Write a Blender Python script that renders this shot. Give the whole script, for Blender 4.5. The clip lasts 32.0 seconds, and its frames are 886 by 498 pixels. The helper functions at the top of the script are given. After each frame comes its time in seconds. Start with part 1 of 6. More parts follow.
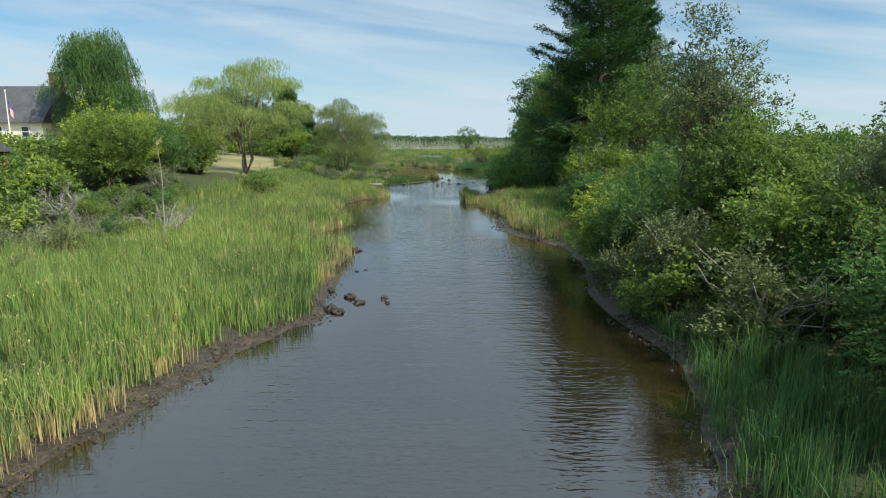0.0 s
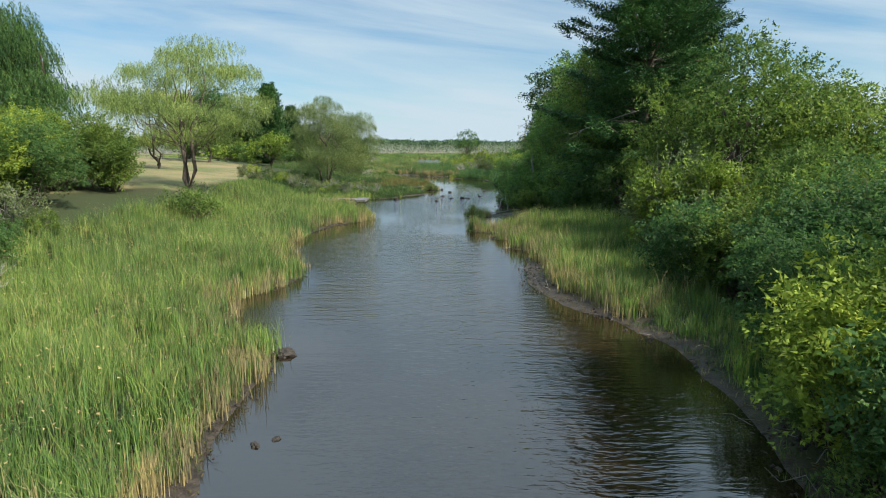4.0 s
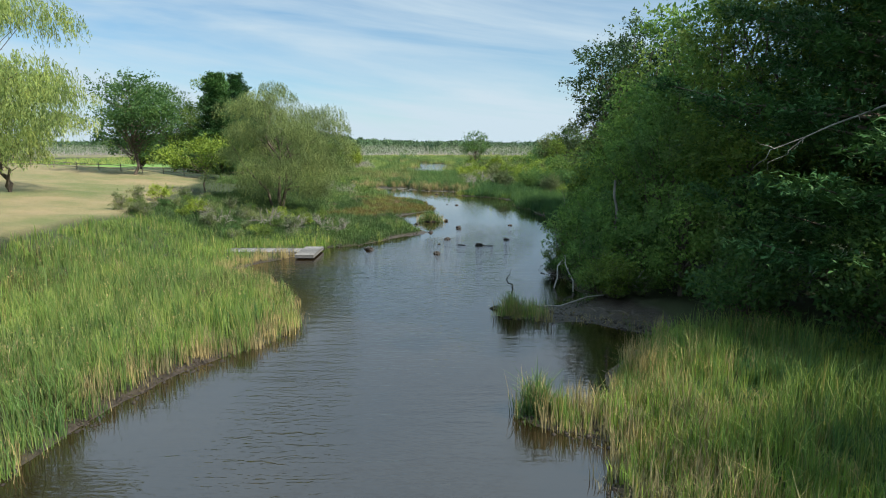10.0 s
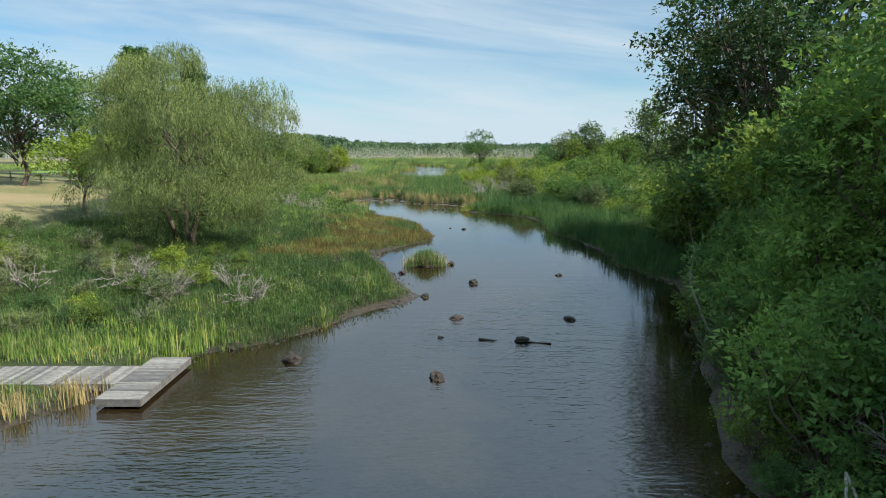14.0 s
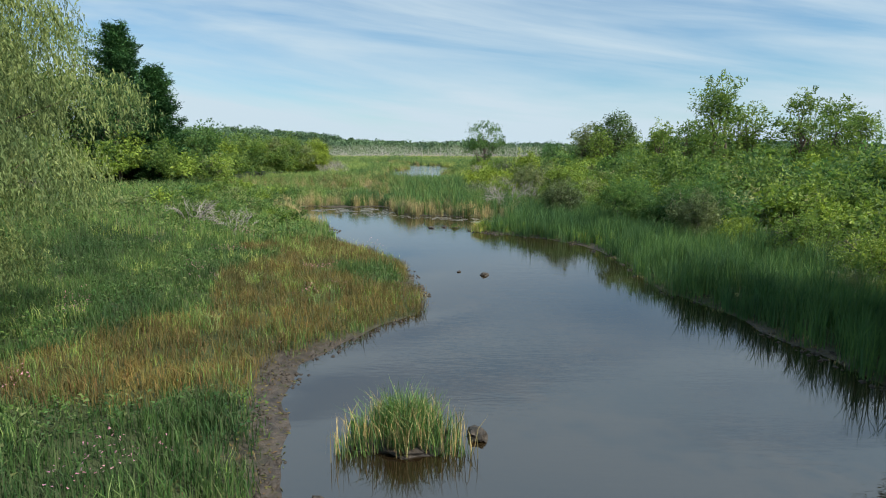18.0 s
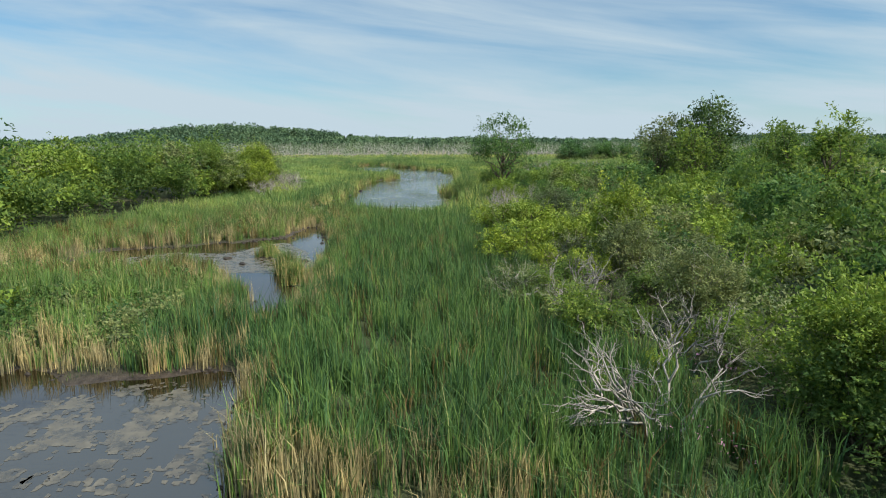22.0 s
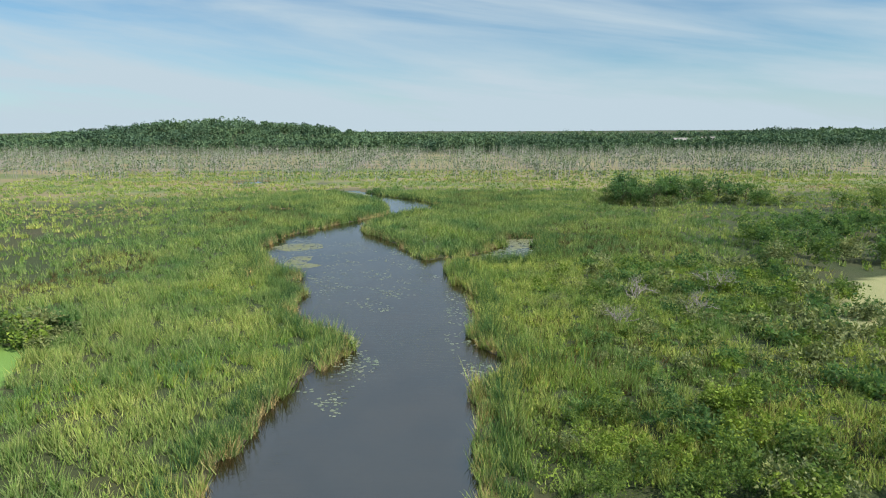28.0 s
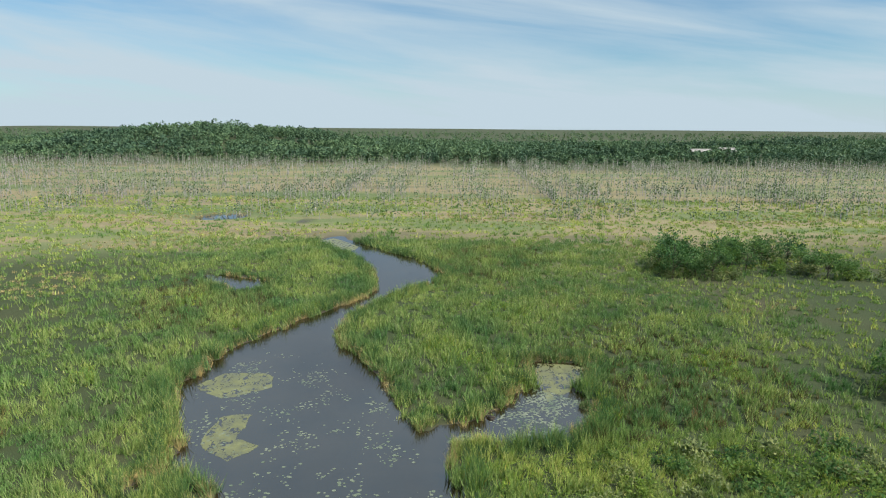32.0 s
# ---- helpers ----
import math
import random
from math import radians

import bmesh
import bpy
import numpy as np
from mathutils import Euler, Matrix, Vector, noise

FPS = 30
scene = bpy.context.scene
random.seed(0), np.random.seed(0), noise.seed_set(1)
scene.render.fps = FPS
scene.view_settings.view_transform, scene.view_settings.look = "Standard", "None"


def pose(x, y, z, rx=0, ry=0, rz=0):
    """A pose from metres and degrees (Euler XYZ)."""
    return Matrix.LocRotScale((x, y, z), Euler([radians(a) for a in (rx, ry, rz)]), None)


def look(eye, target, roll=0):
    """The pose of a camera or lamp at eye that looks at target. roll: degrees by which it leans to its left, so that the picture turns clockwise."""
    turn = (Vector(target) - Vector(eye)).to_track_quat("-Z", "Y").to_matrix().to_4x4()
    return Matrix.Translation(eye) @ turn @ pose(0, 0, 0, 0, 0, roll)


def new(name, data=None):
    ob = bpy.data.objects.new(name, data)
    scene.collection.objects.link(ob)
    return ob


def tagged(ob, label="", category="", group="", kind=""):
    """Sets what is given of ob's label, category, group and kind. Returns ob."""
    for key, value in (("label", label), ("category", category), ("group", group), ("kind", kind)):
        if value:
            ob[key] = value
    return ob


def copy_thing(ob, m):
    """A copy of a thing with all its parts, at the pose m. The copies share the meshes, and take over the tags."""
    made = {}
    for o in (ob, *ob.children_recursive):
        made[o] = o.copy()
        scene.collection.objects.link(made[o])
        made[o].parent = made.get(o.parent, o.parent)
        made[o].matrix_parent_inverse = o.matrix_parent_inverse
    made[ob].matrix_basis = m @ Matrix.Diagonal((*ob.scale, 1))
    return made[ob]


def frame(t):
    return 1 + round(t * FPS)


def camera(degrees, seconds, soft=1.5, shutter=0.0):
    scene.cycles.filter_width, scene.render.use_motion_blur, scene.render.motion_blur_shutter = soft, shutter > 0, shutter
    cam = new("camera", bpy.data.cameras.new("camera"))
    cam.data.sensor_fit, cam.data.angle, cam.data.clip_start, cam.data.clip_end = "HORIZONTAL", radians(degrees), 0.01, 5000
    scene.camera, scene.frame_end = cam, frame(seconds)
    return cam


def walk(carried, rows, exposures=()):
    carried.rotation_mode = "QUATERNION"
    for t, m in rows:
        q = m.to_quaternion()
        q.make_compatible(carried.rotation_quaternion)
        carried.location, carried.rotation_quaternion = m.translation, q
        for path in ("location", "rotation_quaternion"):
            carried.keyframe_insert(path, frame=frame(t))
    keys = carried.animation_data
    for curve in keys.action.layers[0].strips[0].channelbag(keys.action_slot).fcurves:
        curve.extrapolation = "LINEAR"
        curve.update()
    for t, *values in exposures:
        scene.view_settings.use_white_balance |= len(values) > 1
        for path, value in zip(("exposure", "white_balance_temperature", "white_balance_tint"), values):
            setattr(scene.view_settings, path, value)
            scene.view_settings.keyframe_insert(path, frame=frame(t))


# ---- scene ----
import itertools

# ---------------------------------------------------------------- camera
cam = camera(73.0, 32.0, soft=1.1)
# seconds, x, y, z, yaw, pitch, roll
ROWS = [
    (0, -0.000, 0.000, 6.500, -0.250, -10.013, 0.009),
    (0.5, -0.046, 2.060, 6.483, -0.259, -9.988, -0.016),
    (1, -0.080, 4.139, 6.463, -0.265, -9.960, -0.039),
    (1.5, -0.083, 6.212, 6.452, -0.273, -9.919, -0.066),
    (2, -0.071, 8.281, 6.493, -0.281, -9.870, -0.086),
    (2.5, -0.084, 10.469, 6.516, -0.306, -9.817, -0.094),
    (3, -0.102, 12.706, 6.547, -0.335, -9.754, -0.099),
    (3.5, -0.086, 15.056, 6.640, -0.362, -9.699, -0.084),
    (5.5, -0.092, 24.870, 6.937, -0.321, -9.591, 0.116),
    (6, -0.105, 27.484, 7.050, -0.299, -9.581, 0.144),
    (6.5, -0.073, 30.012, 7.192, -0.268, -9.570, 0.135),
    (7, -0.032, 32.540, 7.316, -0.226, -9.560, 0.095),
    (7.5, 0.037, 35.160, 7.381, -0.163, -9.546, 0.044),
    (8, 0.089, 37.922, 7.490, -0.095, -9.542, 0.001),
    (8.5, 0.140, 40.671, 7.616, -0.041, -9.555, -0.024),
    (9, 0.096, 43.380, 7.710, -0.015, -9.584, -0.014),
    (9.5, 0.073, 46.216, 7.754, 0.009, -9.612, 0.024),
    (10, 0.067, 49.172, 7.830, 0.024, -9.628, 0.070),
    (10.5, 0.055, 52.120, 7.905, 0.038, -9.615, 0.094),
    (11, 0.003, 55.200, 7.940, 0.025, -9.573, 0.068),
    (11.5, -0.011, 58.371, 7.989, 0.009, -9.527, 0.013),
    (12, -0.032, 61.534, 8.011, -0.003, -9.492, -0.043),
    (12.5, -0.079, 64.709, 8.052, -0.012, -9.469, -0.091),
    (13, -0.117, 67.874, 7.953, -0.016, -9.446, -0.124),
    (13.5, -0.174, 70.993, 7.744, -0.037, -9.421, -0.142),
    (14, -0.226, 74.141, 7.544, -0.100, -9.401, -0.141),
    (14.5, -0.281, 77.355, 7.362, -0.183, -9.393, -0.106),
    (16.5, -0.468, 89.630, 6.877, -0.416, -9.404, 0.197),
    (17, -0.549, 92.688, 6.679, -0.485, -9.411, 0.257),
    (17.5, -0.614, 96.343, 6.506, -0.534, -9.427, 0.286),
    (18, -0.562, 100.549, 6.496, -0.529, -9.445, 0.280),
    (18.5, -0.437, 105.348, 6.547, -0.483, -9.468, 0.242),
    (19, -0.243, 110.590, 6.568, -0.423, -9.498, 0.182),
    (19.5, -0.052, 115.857, 6.628, -0.370, -9.545, 0.109),
    (20, 0.117, 121.556, 6.732, -0.329, -9.593, 0.022),
    (20.5, 0.315, 127.699, 6.775, -0.268, -9.649, -0.062),
    (21, 0.510, 134.117, 6.884, -0.187, -9.725, -0.141),
    (21.5, 0.664, 140.735, 7.492, -0.095, -9.819, -0.191),
    (22, 0.912, 147.590, 8.398, -0.019, -9.912, -0.208),
    (22.5, 1.164, 154.564, 9.176, 0.042, -10.023, -0.187),
    (23, 1.393, 161.759, 10.349, 0.089, -10.147, -0.141),
    (23.5, 1.489, 169.059, 11.718, 0.146, -10.281, -0.105),
    (24, 1.459, 175.845, 13.050, 0.206, -10.421, -0.096),
    (24.5, 1.644, 182.387, 14.486, 0.249, -10.550, -0.105),
    (25, 1.854, 189.071, 15.945, 0.316, -10.673, -0.117),
    (25.5, 2.037, 196.298, 17.625, 0.417, -10.786, -0.128),
    (26, 2.173, 203.465, 19.517, 0.498, -10.901, -0.147),
    (26.5, 2.173, 210.220, 21.289, 0.548, -11.020, -0.173),
    (28.5, 1.440, 235.207, 27.896, 0.651, -11.482, -0.242),
    (29, 1.295, 241.238, 29.585, 0.657, -11.564, -0.227),
    (29.5, 1.146, 247.054, 31.265, 0.660, -11.622, -0.173),
    (30, 1.108, 252.700, 32.846, 0.671, -11.676, -0.076),
    (30.5, 1.081, 258.188, 34.428, 0.706, -11.722, 0.048),
    (31, 1.028, 263.611, 36.151, 0.743, -11.756, 0.177),
    (31.5, 0.955, 269.123, 38.107, 0.773, -11.778, 0.304),
    (32, 0.817, 274.732, 40.266, 0.804, -11.790, 0.427),
]


def aimed(x, y, z, yaw, pitch, roll):
    a, b = radians(yaw), radians(pitch)
    way = Vector((-math.sin(a) * math.cos(b), math.cos(a) * math.cos(b), math.sin(b)))
    return look((x, y, z), Vector((x, y, z)) + 10 * way, roll)


walk(cam, [(row[0], aimed(*row[1:])) for row in ROWS], exposures=[(0.0, 1.0), (7.0, 1.04), (14.0, 1.06), (20.0, 0.96), (24.0, 0.84), (32.0, 0.87)])

# ---------------------------------------------------------------- world and sun
SUN_WAY = Vector((0.62, -0.32, 0.72)).normalized()   # towards the sun
world = bpy.data.worlds.new("sky")
scene.world = world
world.use_nodes = True
wt = world.node_tree
wt.nodes.clear()


def add(tree, kind, **inputs):
    n = tree.nodes.new(kind)
    for k, v in inputs.items():
        n.inputs[k.replace("_", " ")].default_value = v
    return n


w_out = wt.nodes.new("ShaderNodeOutputWorld")
w_bg = wt.nodes.new("ShaderNodeBackground")
w_sky = wt.nodes.new("ShaderNodeTexSky")
w_sky.sky_type = "NISHITA"
w_sky.sun_disc = False
w_sky.sun_elevation = math.asin(SUN_WAY.z)
w_sky.sun_rotation = math.atan2(SUN_WAY.x, SUN_WAY.y)
w_sky.air_density, w_sky.dust_density, w_sky.ozone_density = 1.0, 0.3, 3.0
w_tc = wt.nodes.new("ShaderNodeTexCoord")
w_sep = wt.nodes.new("ShaderNodeSeparateXYZ")
wt.links.new(w_tc.outputs["Generated"], w_sep.inputs[0])


def wmath(op, a, b=None):
    n = wt.nodes.new("ShaderNodeMath")
    n.operation = op
    for i, v in enumerate((a, b)):
        if v is None:
            continue
        if isinstance(v, (int, float)):
            n.inputs[i].default_value = v
        else:
            wt.links.new(v, n.inputs[i])
    return n.outputs[0]


# thin streaky high cloud: long bands that dip slightly towards the east
flat = wmath("ADD", wmath("ABSOLUTE", w_sep.outputs["Y"]), 0.25)
cu = wmath("DIVIDE", w_sep.outputs["X"], flat)
cv = wmath("DIVIDE", w_sep.outputs["Z"], flat)
sheared = wmath("ADD", cv, wmath("MULTIPLY", cu, 0.13))
w_comb = wt.nodes.new("ShaderNodeCombineXYZ")
wt.links.new(wmath("MULTIPLY", cu, 1.7), w_comb.inputs[0])
wt.links.new(wmath("MULTIPLY", sheared, 15.0), w_comb.inputs[1])
w_noise = add(wt, "ShaderNodeTexNoise", Scale=1.15, Detail=6.0, Roughness=0.55, Distortion=0.35)
wt.links.new(w_comb.outputs[0], w_noise.inputs["Vector"])
w_ramp = wt.nodes.new("ShaderNodeValToRGB")
w_ramp.color_ramp.elements[0].position, w_ramp.color_ramp.elements[1].position = 0.36, 0.66
w_ramp.color_ramp.elements[0].color = (0.18, 0.18, 0.18, 1)
w_ramp.color_ramp.elements[1].color = (0.97, 0.97, 0.97, 1)
wt.links.new(w_noise.outputs["Fac"], w_ramp.inputs[0])
w_mix = wt.nodes.new("ShaderNodeMix")
w_mix.data_type = "RGBA"
# the veil thickens overhead, and haze lies along the horizon
high = wmath("MINIMUM", wmath("MULTIPLY", wmath("MAXIMUM", wmath("SUBTRACT", w_sep.outputs["Z"], 0.22), 0.0), 2.4), 0.8)
low = wmath("MAXIMUM", wmath("SUBTRACT", 0.75, wmath("MULTIPLY", wmath("ABSOLUTE", w_sep.outputs["Z"]), 7.0)), 0.0)
cover = wmath("MINIMUM", wmath("ADD", wmath("ADD", w_ramp.outputs[0], high), low), 1.0)
wt.links.new(cover, w_mix.inputs["Factor"])
w_tint = wt.nodes.new("ShaderNodeMix")
w_tint.data_type, w_tint.blend_type = "RGBA", "MULTIPLY"
w_tint.inputs["Factor"].default_value = 1.0
w_tint.inputs["B"].default_value = (0.70, 1.02, 1.12, 1)
wt.links.new(w_sky.outputs[0], w_tint.inputs["A"])
wt.links.new(w_tint.outputs["Result"], w_mix.inputs["A"])
w_veil = wt.nodes.new("ShaderNodeMix")
w_veil.data_type = "RGBA"
w_veil.inputs["A"].default_value, w_veil.inputs["B"].default_value = (5.5, 6.75, 7.6, 1), (7.4, 10.6, 13.6, 1)
wt.links.new(high, w_veil.inputs["Factor"])
wt.links.new(w_veil.outputs["Result"], w_mix.inputs["B"])
wt.links.new(w_mix.outputs["Result"], w_bg.inputs[0])
w_bg.inputs[1].default_value = 0.054
wt.links.new(w_bg.outputs[0], w_out.inputs[0])

sun = new("sun", bpy.data.lights.new("sun", "SUN"))
sun.data.energy, sun.data.angle, sun.data.color = 5.0, radians(1.0), (1.0, 0.93, 0.83)
sun.matrix_world = look(SUN_WAY * 60, (0, 0, 0))

# ---------------------------------------------------------------- materials


def material(name, rough=0.8, spec=0.3):
    m = bpy.data.materials.new(name)
    m.use_nodes = True
    t = m.node_tree
    p = t.nodes["Principled BSDF"]
    p.inputs["Roughness"].default_value = rough
    p.inputs["Specular IOR Level"].default_value = spec
    return m, t, p


def noise_node(t, scale, detail=4.0, rough=0.55, stretch=(1, 1, 1)):
    tc = t.nodes.new("ShaderNodeTexCoord")
    mp = t.nodes.new("ShaderNodeMapping")
    mp.inputs["Scale"].default_value = stretch
    geo = t.nodes.new("ShaderNodeNewGeometry")
    t.links.new(geo.outputs["Position"], mp.inputs["Vector"])
    n = add(t, "ShaderNodeTexNoise", Scale=scale, Detail=detail, Roughness=rough)
    t.links.new(mp.outputs[0], n.inputs["Vector"])
    t.nodes.remove(tc)
    return n.outputs["Fac"]


def ramp(t, fac, stops):
    r = t.nodes.new("ShaderNodeValToRGB")
    e = r.color_ramp.elements
    while len(e) < len(stops):
        e.new(0.5)
    for el, (pos, col) in zip(e, stops):
        el.position, el.color = pos, (*col, 1)
    t.links.new(fac, r.inputs[0])
    return r.outputs[0]


def mix(t, fac, a, b, blend="MIX"):
    n = t.nodes.new("ShaderNodeMix")
    n.data_type, n.blend_type = "RGBA", blend
    for key, v in (("Factor", fac), ("A", a), ("B", b)):
        if isinstance(v, (int, float)):
            n.inputs[key].default_value = v
        elif isinstance(v, tuple):
            n.inputs[key].default_value = (*v, 1)
        else:
            t.links.new(v, n.inputs[key])
    return n.outputs["Result"]


def scalar(t, op, a, b):
    n = t.nodes.new("ShaderNodeMath")
    n.operation, n.use_clamp = op, True
    for i, v in enumerate((a, b)):
        if isinstance(v, (int, float)):
            n.inputs[i].default_value = v
        else:
            t.links.new(v, n.inputs[i])
    return n.outputs[0]


def bump(t, p, height, strength, distance):
    b = add(t, "ShaderNodeBump", Strength=strength, Distance=distance)
    t.links.new(height, b.inputs["Height"])
    t.links.new(b.outputs[0], p.inputs["Normal"])


def leaf_material(name, cols, patch=0.25, patch_cols=None, trans=0.3, rough=0.6):
    """Leaves and blades: each one has its own tone, whole patches drift, and light shines through."""
    m, t, p = material(name, rough, 0.12)
    geo = t.nodes.new("ShaderNodeNewGeometry")
    n = len(cols)
    own = ramp(t, geo.outputs["Random Per Island"], [(i / (n - 1), c) for i, c in enumerate(cols)])
    big = noise_node(t, patch, 3.0)
    fine = ramp(t, noise_node(t, 1.9, 2.0), [(0.34, (0.72, 0.75, 0.76)), (0.66, (1.3, 1.28, 1.18))])
    lo, hi = patch_cols or ((0.68, 0.74, 0.76), (1.3, 1.24, 1.02))
    tint = ramp(t, big, [(0.34, lo), (0.66, hi)])
    info = t.nodes.new("ShaderNodeObjectInfo")
    each = ramp(t, info.outputs["Random"], [(0.0, (0.78, 0.84, 0.85)), (1.0, (1.18, 1.12, 0.95))])
    col = mix(t, 1.0, mix(t, 1.0, mix(t, 1.0, own, tint, "MULTIPLY"), fine, "MULTIPLY"), each, "MULTIPLY")
    t.links.new(col, p.inputs["Base Color"])
    tr = t.nodes.new("ShaderNodeBsdfTranslucent")
    t.links.new(mix(t, 1.0, col, (1.1, 1.12, 0.85), "MULTIPLY"), tr.inputs[0])
    ms = t.nodes.new("ShaderNodeMixShader")
    ms.inputs[0].default_value = trans
    t.links.new(p.outputs[0], ms.inputs[1])
    t.links.new(tr.outputs[0], ms.inputs[2])
    t.links.new(ms.outputs[0], t.nodes["Material Output"].inputs[0])
    return m


def plain_material(name, dark, light, scale=6.0, rough=0.85, spec=0.2, stretch=(1, 1, 1), lift=0.02, metal=0.0):
    m, t, p = material(name, rough, spec)
    a = noise_node(t, scale, 5.0, 0.6, stretch)
    b = noise_node(t, scale * 0.13, 2.0)
    col = mix(t, 1.0, ramp(t, a, [(0.3, dark), (0.7, light)]), ramp(t, b, [(0.3, (0.75, 0.75, 0.75)), (0.7, (1.2, 1.2, 1.2))]), "MULTIPLY")
    t.links.new(col, p.inputs["Base Color"])
    p.inputs["Metallic"].default_value = metal
    bump(t, p, a, 0.6, lift)
    return m


M_REED = leaf_material("reed_green", [(0.071, 0.141, 0.04), (0.111, 0.188, 0.055), (0.163, 0.227, 0.068), (0.091, 0.165, 0.075), (0.288, 0.262, 0.122)], 0.18)
M_REED_DARK = leaf_material("reed_blue_green", [(0.04, 0.094, 0.044), (0.066, 0.13, 0.05), (0.1, 0.165, 0.054), (0.058, 0.118, 0.066)], 0.2)
M_REED_LIME = leaf_material("reed_lime", [(0.112, 0.216, 0.043), (0.18, 0.26, 0.064), (0.09, 0.195, 0.043), (0.315, 0.271, 0.086)], 0.3)
M_DRY = leaf_material("reed_dry", [(0.26, 0.205, 0.12), (0.36, 0.29, 0.175), (0.2, 0.16, 0.095), (0.43, 0.355, 0.225)], 0.4, trans=0.25)
M_RUST = leaf_material("grass_rust", [(0.105, 0.07, 0.038), (0.07, 0.088, 0.034), (0.135, 0.08, 0.05), (0.085, 0.095, 0.038), (0.125, 0.106, 0.048)], 0.35)
M_HERB = leaf_material("meadow_herb", [(0.033, 0.076, 0.028), (0.052, 0.104, 0.032), (0.08, 0.126, 0.046), (0.098, 0.114, 0.06), (0.042, 0.104, 0.03)], 0.3)
M_PURPLE = leaf_material("flower_purple", [(0.28, 0.12, 0.24), (0.36, 0.2, 0.32), (0.22, 0.12, 0.18)], 0.4)
M_MARSH = leaf_material("marsh_grass", [(0.12, 0.205, 0.062), (0.165, 0.25, 0.085), (0.215, 0.29, 0.112), (0.265, 0.3, 0.152), (0.09, 0.175, 0.062)], 0.07, ((0.5, 0.66, 0.62), (1.45, 1.22, 0.95)))
M_LEAF = leaf_material("leaf_mid", [(0.058, 0.108, 0.032), (0.092, 0.152, 0.042), (0.148, 0.2, 0.056), (0.08, 0.132, 0.05)], 0.3, trans=0.5)
M_LEAF_DARK = leaf_material("leaf_dark", [(0.042, 0.098, 0.042), (0.066, 0.13, 0.052), (0.105, 0.168, 0.068)], 0.3, trans=0.5)
M_LEAF_FRESH = leaf_material("leaf_fresh", [(0.085, 0.165, 0.055), (0.12, 0.21, 0.07), (0.17, 0.258, 0.092)], 0.3, trans=0.5)
M_OAK = leaf_material("leaf_oak", [(0.024, 0.052, 0.024), (0.038, 0.072, 0.03), (0.058, 0.094, 0.04)], 0.3, trans=0.3)
M_LEAF_LIME = leaf_material("leaf_lime", [(0.105, 0.16, 0.026), (0.15, 0.212, 0.038), (0.195, 0.24, 0.05)], 0.4, trans=0.3)
M_LEAF_GREY = leaf_material("leaf_grey", [(0.076, 0.106, 0.054), (0.108, 0.138, 0.07), (0.148, 0.172, 0.098)], 0.4)
M_WILLOW = leaf_material("leaf_willow", [(0.143, 0.202, 0.07), (0.21, 0.268, 0.091), (0.284, 0.32, 0.118)], 0.3, trans=0.32)
M_WILLOW_GREY = leaf_material("leaf_willow_grey", [(0.088, 0.132, 0.056), (0.13, 0.172, 0.078), (0.19, 0.224, 0.106)], 0.3, trans=0.32)
M_PINE = leaf_material("needle", [(0.024, 0.068, 0.03), (0.04, 0.1, 0.04), (0.064, 0.13, 0.052)], 0.3, trans=0.15)
# distance haze over the far woods is put into this paler, bluer leaf colour
M_FAR_HAZED = leaf_material("leaf_far_hazed", [(0.045, 0.085, 0.06), (0.064, 0.112, 0.074), (0.092, 0.142, 0.09)], 0.01, trans=0.2)
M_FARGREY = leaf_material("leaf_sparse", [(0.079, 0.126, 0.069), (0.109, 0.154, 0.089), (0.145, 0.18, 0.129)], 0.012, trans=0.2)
M_BARK = plain_material("bark", (0.05, 0.04, 0.03), (0.14, 0.115, 0.09), 5.0, 0.95, 0.1, (1, 1, 0.25), 0.04)
M_DEADWOOD = plain_material("dead_wood", (0.13, 0.12, 0.105), (0.28, 0.26, 0.235), 6.0, 0.9, 0.15, (1, 1, 0.2), 0.02)
M_SNAGFAR = plain_material("grey_snag", (0.13, 0.125, 0.115), (0.26, 0.25, 0.235), 2.0, 0.95, 0.1)
M_MUDROCK = plain_material("wet_mud", (0.01, 0.008, 0.006), (0.034, 0.027, 0.02), 9.0, 0.7, 0.3, (1, 1, 1), 0.05)
def plank_material():
    m, t, p = material("grey_plank", 0.85, 0.2)
    a = noise_node(t, 4.0, 6.0, 0.65, (1, 5, 1))
    info = t.nodes.new("ShaderNodeObjectInfo")
    own = ramp(t, info.outputs["Random"], [(0.0, (0.55, 0.55, 0.56)), (0.5, (0.95, 0.94, 0.92)), (1.0, (1.35, 1.34, 1.3))])
    t.links.new(mix(t, 1.0, ramp(t, a, [(0.3, (0.07, 0.07, 0.069)), (0.7, (0.19, 0.187, 0.18))]), own, "MULTIPLY"), p.inputs["Base Color"])
    bump(t, p, a, 0.6, 0.01)
    return m


M_PLANK = plank_material()
M_SIDING = plain_material("cream_siding", (0.6, 0.54, 0.4), (0.72, 0.66, 0.5), 1.5, 0.7, 0.3, (1, 1, 8), 0.01)
M_ROOF = plain_material("slate_roof", (0.035, 0.037, 0.042), (0.075, 0.078, 0.085), 4.0, 0.8, 0.3, (1, 1, 3), 0.03)
M_BRICK = plain_material("brick_red", (0.16, 0.06, 0.045), (0.28, 0.12, 0.08), 6.0, 0.9, 0.2, (1, 1, 4), 0.02)
M_SHED = plain_material("orange_roof", (0.30, 0.11, 0.05), (0.42, 0.18, 0.09), 4.0, 0.8, 0.2)
M_WHITE = plain_material("white_paint", (0.62, 0.62, 0.6), (0.8, 0.8, 0.78), 3.0, 0.5, 0.4)
